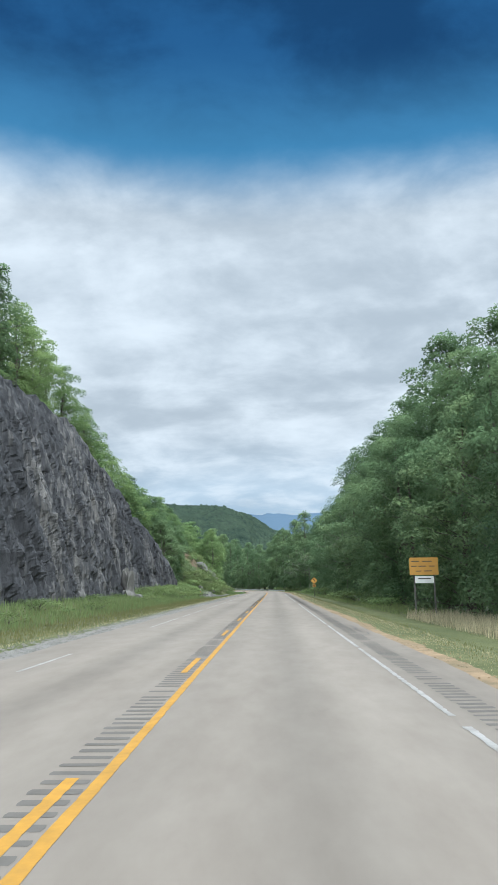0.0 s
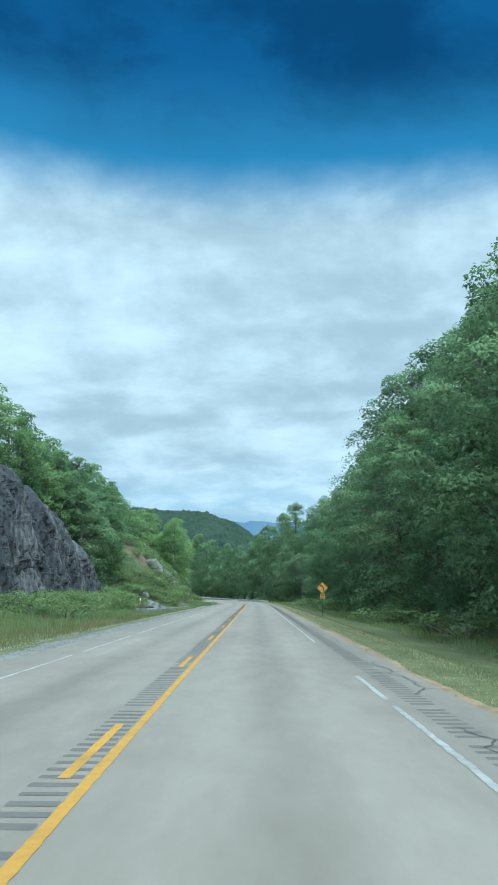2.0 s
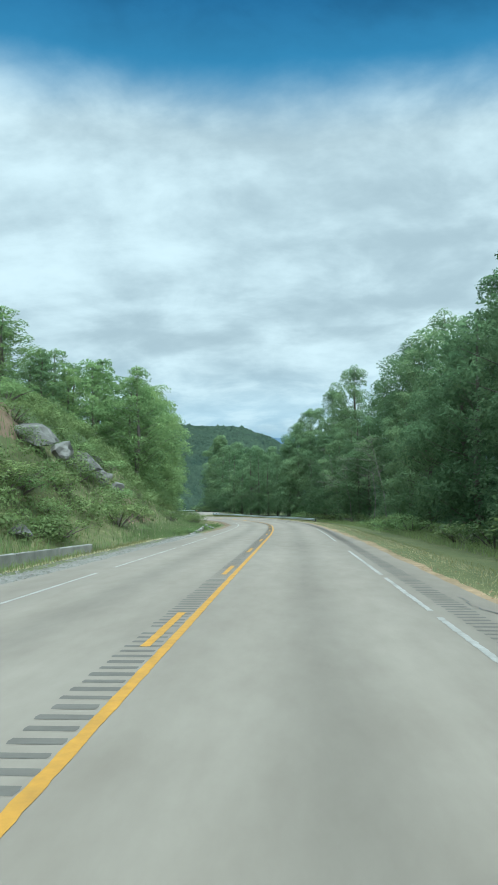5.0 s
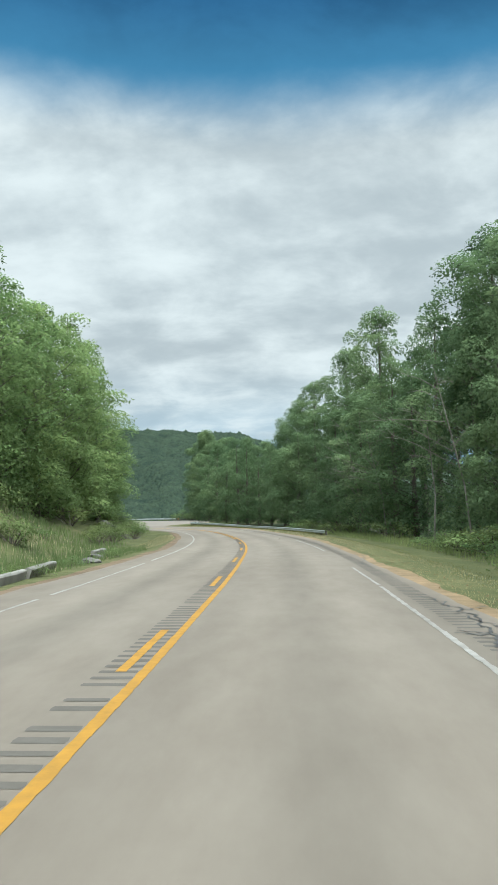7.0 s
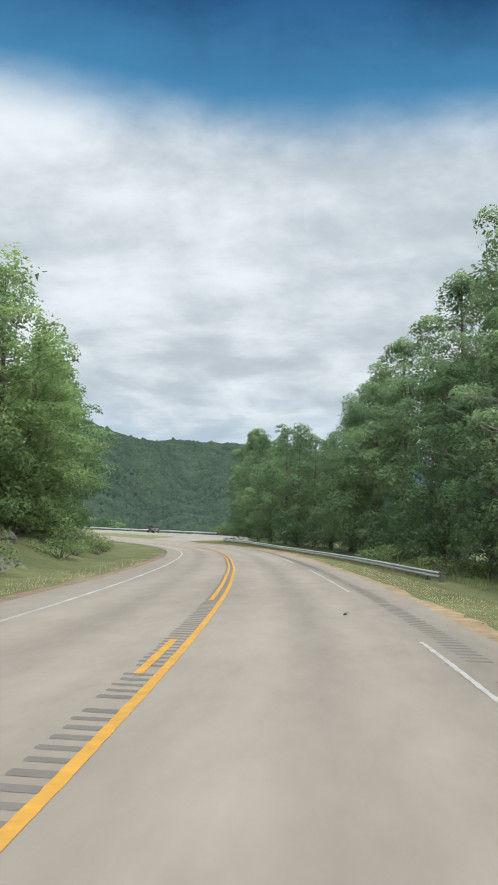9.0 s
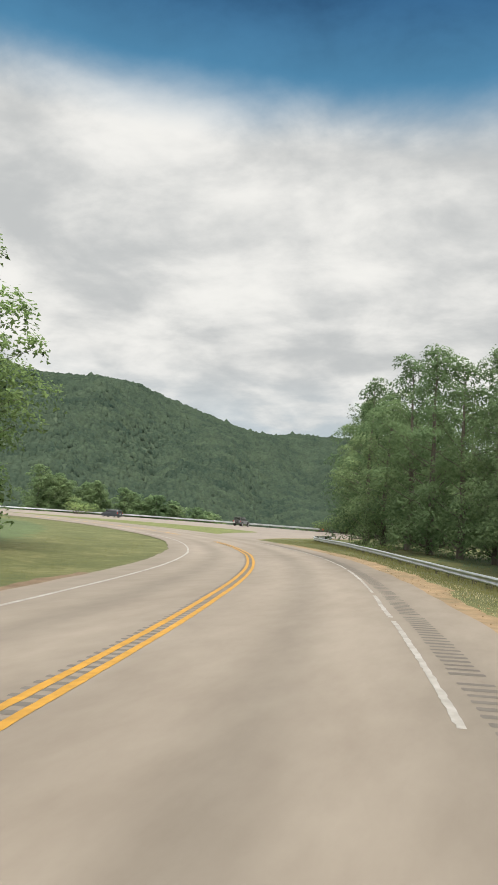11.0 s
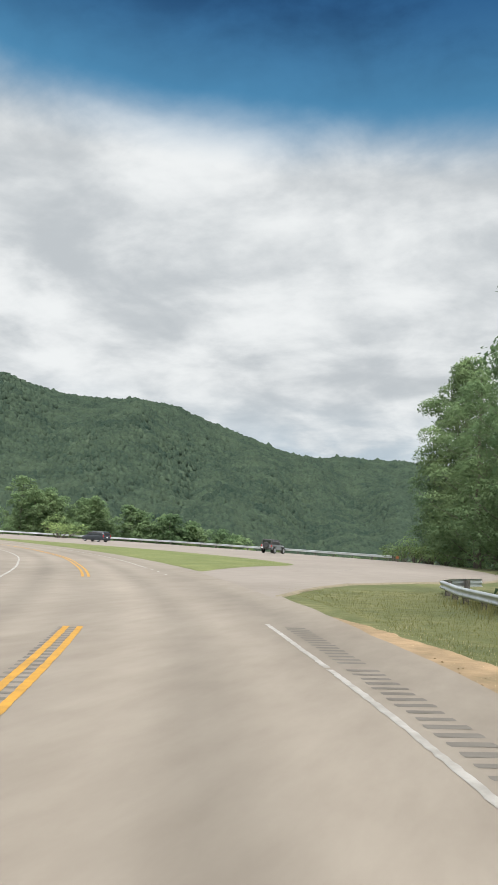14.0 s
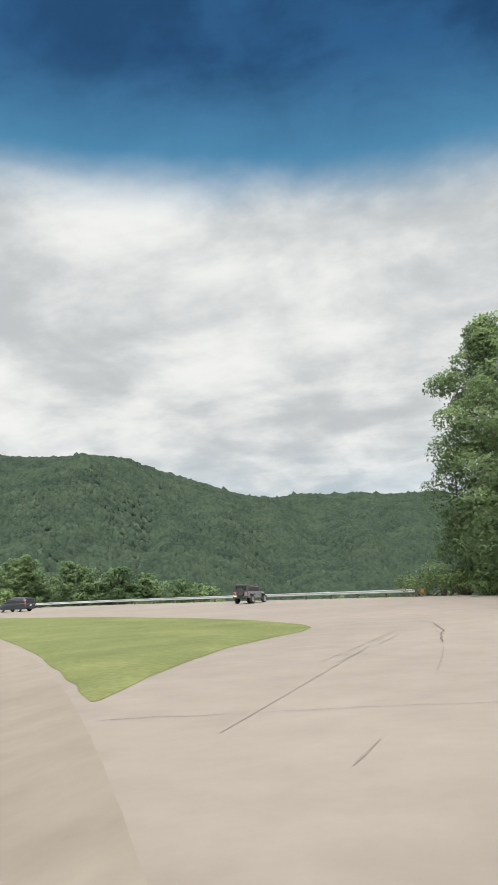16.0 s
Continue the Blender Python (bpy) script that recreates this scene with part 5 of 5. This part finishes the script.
top_line = lambda s: float(np.interp(s, [0, 20, 66, 83, 108, 130, 145, 158, 170, 182, 192, 208, 219, 229, 237, 247], [28, 28, 30.2, 27.6, 23.4, 20.0, 18.5, 21, 21, 19.5, 17.5, 19.5, 21.5, 19.0, 18.0, 16.8]))


def slope_wood(s0, s1, gap, off, extra, kinds, label, wide=1.15, stock=LIGHT):
    s = s0
    while s < s1:
        o = (off(s) if callable(off) else off) + rng.uniform(-1.0, 1.0)
        p = at(s, o)
        z = ground_z(p.x, p.y)
        h = max(4.0, min(17.0, top_line(s) + extra - z)) * rng.uniform(0.85, 1.08)
        stock.plant(rng.choice(kinds), p.x, p.y, h, rng.uniform(0, 360), HILLSIDE, label, "tree", wide * (1.0 if h > 9 else 1.25))
        s += gap * rng.uniform(0.75, 1.25)


slope_wood(30, 150, 3.6, -23.4, 0.6, (0, 2, 0, 1), "light-green young tree on the brink of the rock cutting")
slope_wood(34, 250, 11.0, -28.5, 2.0, (0, 1, 1), "green broad-leaved tree on the hillside")
slope_wood(138, 157, 4.2, lambda s: -18.0, -3.0, (1, 1, 2), "green broad-leaved tree on the hillside")
slope_wood(140, 196, 4.6, lambda s: -22.5, 0.0, (1, 0, 1), "green broad-leaved tree on the hillside")
slope_wood(199, 252, 4.2, lambda s: -15.2 + 0.02 * (s - 185), -1.8, (0, 2, 0), "light-green tree standing beside the bend", 1.1, INSIDE)
slope_wood(190, 250, 6.0, -20.5, -1.0, (1, 0, 2), "green broad-leaved tree on the hillside")
for s, o, h in ((250, -14.2, 12), (255, -15, 14.5), (261, -16, 16), (267, -15.5, 17), (273, -15.2, 16.5), (279, -16.5, 13.5), (286, -19, 10.5), (262, -25, 13), (275, -27, 13)):
    p = at(s, o)
    INSIDE.plant(rng.randrange(3), p.x, p.y, h, rng.uniform(0, 360), HILLSIDE, "green tree on the inside of the bend", "tree", 1.2)


def dead_tree(x, y, height, seed):
    r = random.Random(seed)
    v, f = [], []
    top = Vector((r.uniform(-2, 0), r.uniform(-1.5, 1.5), height))
    tube(v, f, [Vector(), top * 0.35 + Vector((0.35, 0.2, 0)), top * 0.7 + Vector((0.1, -0.2, 0)), top], [0.07, 0.05, 0.03, 0.01], 6)
    for k in range(9):
        q = r.uniform(0.35, 0.95)
        a = r.uniform(0, 2 * math.pi)
        d = Vector((math.cos(a) - 0.6, math.sin(a) * 0.8 - 0.3, r.uniform(0.0, 0.7))) * r.uniform(1.4, 3.6)
        p = top * q
        tube(v, f, [p, p + d * 0.5 + Vector((0, 0, 0.15)), p + d], [0.03, 0.02, 0.006], 4)
        for m in range(3):
            e = p + d * r.uniform(0.4, 0.9)
            tube(v, f, [e, e + Vector((r.uniform(-1, .3), r.uniform(-.8, .8), r.uniform(0, .9)))], [0.016, 0.005], 3)
    root = new("dead_tree")
    root.matrix_basis = pose(x, y, ground_z(x, y) - 0.2)
    mesh_object("limb", v, f, DEADWOOD, root)
    return tagged(root, "bare grey dead tree leaning out of the wood", "dead tree", RIGHT)


for s, o, h, k in ((205, 12.4, 11, 1), (214, 12.6, 10, 2), (226, 12.2, 9.5, 3), (238, 13.0, 11, 4), (115, 12.5, 13.5, 5), (119, 12.8, 9, 6)):
    p = at(s, o)
    dead_tree(p.x, p.y, h, k)

for k in range(24):
    s = rng.uniform(170, 200)
    p = at(s, rng.uniform(-17, -9.0))
    SHRUB.plant(rng.randrange(3), p.x, p.y, rng.uniform(0.5, 1.3), rng.uniform(0, 360), "brush on the earth bank", "small green bush on the earth bank", "bush", rng.uniform(1.0, 1.5), 0.1)
for k in range(14):
    s = rng.uniform(170, 198)
    p = at(s, rng.uniform(-6.5, -5.7))
    SHRUB.plant(rng.randrange(3), p.x, p.y, rng.uniform(0.28, 0.55), rng.uniform(0, 360), "weeds before the wall", "low green weeds growing before the barrier wall", "weeds", rng.uniform(1.2, 2.0), 0.05)
# brush along the brink of the cutting
for k in range(24):
    s = rng.uniform(52, 136)
    h = float(cliff_height(s))
    p = at(s, -(17.6 + 0.21 * h))
    ob = SHRUB.plant(rng.randrange(3), p.x, p.y, rng.uniform(0.7, 1.5), rng.uniform(0, 360), "brush on the brink", "green bush clinging to the brink of the rock cutting", "bush", rng.uniform(1.3, 2.0), 0.1)
    ob.matrix_basis = Matrix.Translation((0, 0, h + 0.75 - ob.matrix_basis.translation.z)) @ ob.matrix_basis
# brush at the foot of the cutting and along the wood
for k in range(56):
    s = rng.uniform(30, 160)
    p = at(s, rng.uniform(-15.2, -9.8 if s < 112 else -12.4))
    SHRUB.plant(rng.randrange(3), p.x, p.y, rng.uniform(0.4, 0.95) * (1.0 if s < 84 else 1.7), rng.uniform(0, 360), "brush below the cutting", "low green bush in the weeds below the cutting", "bush", rng.uniform(1.4, 2.2), 0.1)
for k in range(74):
    s = rng.uniform(132, 182)
    p = at(s, rng.uniform(-20.5, -12.2 if s < 160 else -9.8))
    SHRUB.plant(rng.randrange(3), p.x, p.y, rng.uniform(0.7, 2.0), rng.uniform(0, 360), "brush on the bare slope", "green bush on the slope above the barrier", "bush", rng.uniform(1.4, 2.1), 0.1)
for k in range(48):
    s = rng.uniform(52, 262)
    if 117 < s < 132:
        continue
    p = at(s, rng.uniform(11.0, 12.8))
    SHRUB.plant(rng.randrange(3), p.x, p.y, rng.uniform(0.9, 2.2), rng.uniform(0, 360), "undergrowth along the wood", "low dark-green undergrowth at the wood's edge", "bush", rng.uniform(1.4, 2.2), 0.1)
for k in range(22):
    s = rng.uniform(206, 262)
    p = at(s, rng.uniform(-13, -9.2))
    SHRUB.plant(rng.randrange(3), p.x, p.y, rng.uniform(0.7, 1.9), rng.uniform(0, 360), "brush inside the bend", "low green bush on the inside of the bend", "bush", rng.uniform(1.0, 1.4), 0.1)
for k in range(10):
    s = rng.uniform(262, 312)
    p = at(s, float(np.interp(s, NEAR_S, NEAR_O)) + rng.uniform(1.7, 3.4))
    SHRUB.plant(rng.randrange(3), p.x, p.y, rng.uniform(0.45, 0.95), rng.uniform(0, 360), "brush behind the rail", "green bush behind the guard rail", "bush", rng.uniform(1.0, 1.4), 0.1)


def brush_cover(name, seed, s0, s1, o0, o1, count, leaves, bare, label):
    """Brambles and saplings that grow into one another over a slope, but for its bare places."""
    r = random.Random(seed)
    clumps = []
    while len(clumps) < count:
        s, o = r.uniform(s0, s1), r.uniform(o0, o1)
        if any(a < s < b and c < o < d for a, b, c, d in bare):
            continue
        p = at(s, o)
        w = r.uniform(0.55, 1.25)
        clumps.append((Vector((p.x, p.y, ground_z(p.x, p.y) + w * r.uniform(0.1, 0.45))), (w * 1.2, w * 1.2, w * r.uniform(0.5, 0.95))))
    return tagged(leaf_mesh(name, seed, clumps, leaves, 0.135, WEEDS, None), label, "brush", kind="stuff")


brush_cover("slope_brush", 91, 140, 200, -21.0, -10.2, 330, 66000, ((158, 174, -19.2, -14.2), (139, 154, -13.6, -9.0)), "tangled yellow-green brush and brambles covering the slope")
brush_cover("ditch_brush", 92, 84, 140, -15.5, -11.6, 110, 22000, (), "green brush growing along the foot of the cutting")


def blades(name, seed, count, place, high, wide, mat, label):
    """Grass as many bent blades in one mesh."""
    g = np.random.default_rng(seed)
    s, o = place(g, count)
    xy = np.array([line(float(q)) for q in s])
    x, y = xy[:, 0] + o * np.cos(xy[:, 2]), xy[:, 1] + o * np.sin(xy[:, 2])
    z = land(x, y)
    a = xy[:, 2] + (g.random(count) - 0.5) * 2.6
    h = high * (0.45 + 0.8 * g.random(count))
    w = wide * (0.7 + 0.6 * g.random(count))
    base = np.stack([x, y, z - 0.02], 1)
    side = np.stack([np.cos(a), np.sin(a), 0 * a], 1) * w[:, None]
    lean = np.stack([np.sin(a) * h, -np.cos(a) * h, 0 * a], 1) * (0.15 + 0.4 * g.random(count))[:, None]
    up = np.stack([0 * h, 0 * h, h], 1)
    v = np.stack([base - side, base + side, base + up + lean], 1).reshape(-1, 3)
    me = bpy.data.meshes.new(name)
    me.vertices.add(len(v))
    me.vertices.foreach_set("co", v.ravel())
    me.loops.add(count * 3)
    me.loops.foreach_set("vertex_index", np.arange(count * 3, dtype=np.int32))
    me.polygons.add(count)
    me.polygons.foreach_set("loop_start", np.arange(0, count * 3, 3, dtype=np.int32))
    me.update(calc_edges=True)
    face = np.stack([np.sin(a), -np.cos(a), 0 * a], 1)
    shade_by(me, np.repeat(face * 0.35 + np.array([0, 0, 1.0]), 3, 0))
    me.materials.append(mat)
    return tagged(new(name, me), label, "grass", kind="stuff")


def band(s0, s1, o0, o1):
    return lambda g, n: (s0 + (s1 - s0) * g.random(n), o0 + (o1 - o0) * g.random(n))


blades("verge_grass", 1, 40000, band(8, 262, 5.7, 12.0), 0.06, 0.012, BLADES, "uneven green grass on the verge by the wood")
blades("verge_grass", 2, 34000, band(10, 165, -12.5, -6.3), 0.20, 0.016, BLADES, "tall green grass and weeds below the cutting")
blades("verge_grass", 3, 18000, band(165, 300, -13.0, -6.2), 0.06, 0.012, BLADES, "grass on the inside of the bend")
blades("verge_grass", 4, 46000, lambda g, n: (262 + 54 * g.random(n), 6.0 + 9.1 * g.random(n) ** 1.2), 0.075, 0.008, BLADES, "grass under the guard rail")
blades("verge_grass", 14, 9000, lambda g, n: (lambda q: (q, np.interp(q, NEAR_S, NEAR_O) + 0.15 + 0.55 * g.normal(size=n)))(238 + 73 * g.random(n)), 0.30, 0.012, BLADES, "tall grass standing round the guard rail's posts")
blades("dry_grass", 11, 34000, lambda g, n: (8 + 296 * g.random(n), 5.05 + 1.7 * g.random(n) ** 1.3), 0.055, 0.008, STRAW, "short dry grass fringing the sandy shoulder")
blades("dry_grass", 12, 12000, lambda g, n: (8 + 240 * g.random(n), -6.0 - 1.6 * g.random(n) ** 1.6), 0.09, 0.012, STRAW, "short dry grass fringing the gravel shoulder")
blades("dry_grass", 5, 3600, band(26, 46, 9.2, 12.5), 0.6, 0.012, STRAW, "tall dry pale grass beside the wood")
blades("dry_grass", 6, 1600, band(170, 204, -14.0, -7.4), 0.35, 0.012, STRAW, "dry pale grass on the earth bank")
blades("weeds", 7, 15000, band(12, 160, -15.0, -8.5), 0.48, 0.022, WEEDS, "leafy weeds below the cutting")
blades("weeds", 18, 7000, band(112, 152, -8.8, -6.6), 0.30, 0.012, WEEDS, "green weeds growing before the barriers")
blades("weeds", 19, 7000, band(166, 204, -9.5, -5.7), 0.34, 0.014, WEEDS, "lush weeds round the broken wall")
blades("weeds", 9, 9000, band(136, 212, -22.0, -8.0), 0.5, 0.03, WEEDS, "rough weeds and grass over the slope")
blades("weeds", 8, 15000, band(50, 262, 9.4, 13.0), 0.45, 0.018, WEEDS, "leafy weeds at the wood's edge")


# ---------------------------------------------------------------- the mountains' woods
def canopy(name, seed, p, size, label, fine=1):
    """Many crowns in one mesh of rounded lumpy clumps that grow into one another: p holds places in the plan, size their radii."""
    g = np.random.default_rng(seed)
    rings = [(0.70, 0.70, 5), (1.08, -0.7, 5)] if fine == 1 else [(0.45, 0.86, 6), (0.90, 0.45, 6), (1.05, -0.7, 6)]
    tv, tf = [(0.0, 0.0, 1.0)], []
    for i, (rad, up, k) in enumerate(rings):
        tv += [(rad * math.cos(2 * math.pi * (j + 0.5 * i) / k), rad * math.sin(2 * math.pi * (j + 0.5 * i) / k), up) for j in range(k)]
        for j in range(k):
            n0, n1 = 1 + i * k + j, 1 + i * k + (j + 1) % k
            if i == 0:
                tf.append((0, n0, n1))
            else:
                tf += [(n0 - k, n0, n1 - k), (n1 - k, n0, n1)]
    tv, tf = np.array(tv), np.array(tf)
    z = sheet_z(p[:, 0], p[:, 1])
    n = len(p)
    tall = size * (0.8 + 0.4 * g.random(n)) * np.where(g.random(n) < 0.05, 1.4, 1.0)
    turn = g.random(n) * 2 * math.pi
    co, si = np.cos(turn)[:, None], np.sin(turn)[:, None]
    d = np.stack([tv[None, :, 0] * co - tv[None, :, 1] * si, tv[None, :, 0] * si + tv[None, :, 1] * co, np.repeat(tv[None, :, 2], n, 0)], 2)
    lump = 1 + 0.28 * (g.random((n, len(tv))) - 0.5) * 2
    v = d * lump[:, :, None] * np.stack([size, size, tall], 1)[:, None, :]
    v = v + np.stack([p[:, 0], p[:, 1], z - tall * 0.15], 1)[:, None, :]
    f = (tf[None] + (np.arange(n) * len(tv))[:, None, None]).reshape(-1, 3)
    me = bpy.data.meshes.new(name)
    me.vertices.add(n * len(tv))
    me.vertices.foreach_set("co", v.ravel())
    me.loops.add(f.size)
    me.loops.foreach_set("vertex_index", f.ravel().astype(np.int32))
    me.polygons.add(len(f))
    me.polygons.foreach_set("loop_start", np.arange(0, f.size, 3, dtype=np.int32))
    me.update(calc_edges=True)
    soft = d * lump[:, :, None] ** 2 + np.array([0, 0, 0.7]) + 0.3 * g.normal(size=d.shape)
    shade_by(me, soft.reshape(-1, 3))
    me.materials.append(CANOPY)
    return tagged(new(name, me), label, "forest", kind="stuff")


def far_woods():
    """The slopes across the valley."""
    g = np.random.default_rng(12)
    rows = []
    rad = 225.0
    while rad < 2300:
        gap = max(3.3, 0.0049 * rad)
        n = int(rad * radians(56) / gap)
        az = np.radians(-10 + 56 * (np.arange(n) + g.random(n)) / n)
        r = rad + gap * (g.random(n) - 0.5) * 1.2
        rows.append(np.stack([-25 - np.sin(az) * r, 300 + np.cos(az) * r, r], 1))
        rad += gap * (0.95 if rad < 500 else 1.2)
    p = np.concatenate(rows)
    dist = np.interp(np.degrees(np.arctan2(-(p[:, 0] + 25), p[:, 1] - 300)), [-12, 4, 16, 20, 30, 60], [2100, 2200, 2000, 1700, 1500, 1300])
    p = p[p[:, 2] < dist * 1.03]
    size = np.maximum(3.3, p[:, 2] * 0.0044) * (0.65 + 0.65 * g.random(len(p)))
    near = p[:, 2] < 420
    canopy("valley_slope_woods", 15, p[near], size[near], "green broad-leaved woods on the slope across the valley", 2)
    return canopy("mountain_woods", 14, p[~near], size[~near], "dense green woods covering the mountain slopes")


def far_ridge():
    """A ridge at the edge of sight, painted haze blue, seen through the gap of the valley."""
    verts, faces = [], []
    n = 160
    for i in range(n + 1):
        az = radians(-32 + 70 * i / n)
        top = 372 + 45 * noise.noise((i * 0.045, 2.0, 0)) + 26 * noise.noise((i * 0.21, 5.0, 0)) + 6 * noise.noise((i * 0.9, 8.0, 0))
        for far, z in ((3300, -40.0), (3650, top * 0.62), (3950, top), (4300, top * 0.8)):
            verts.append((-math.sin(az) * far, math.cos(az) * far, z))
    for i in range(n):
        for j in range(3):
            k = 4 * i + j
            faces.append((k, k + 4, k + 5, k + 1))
    return tagged(mesh_object("distant_mountains", verts, faces, BLUE_RIDGE, smooth_shade=True), "mountain ridge in the far distance, haze blue in its colour", "mountains", kind="structure")


def near_woods(name, seed, s0, s1, o0, o1, gap, label):
    """The deep wood behind the first rows of trees."""
    g = np.random.default_rng(seed)
    s, o = np.meshgrid(np.arange(s0, s1, gap), np.arange(o0, o1, gap))
    s, o = s.ravel() + gap * (g.random(s.size) - 0.5), o.ravel() + gap * (g.random(o.size) - 0.5)
    q = np.array([line(float(v)) for v in s])
    p = np.stack([q[:, 0] + o * np.cos(q[:, 2]), q[:, 1] + o * np.sin(q[:, 2]), s], 1)
    return canopy(name, seed, p, 3.6 * (0.7 + 0.6 * g.random(len(p))), label)


far_woods()
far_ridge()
near_woods("hillside_woods", 21, -60, 300, -150, -32, 4.6, "dense green woods covering the hillside")
near_woods("valley_woods", 22, -60, 270, 31, 150, 4.6, "dense green woods falling towards the valley")
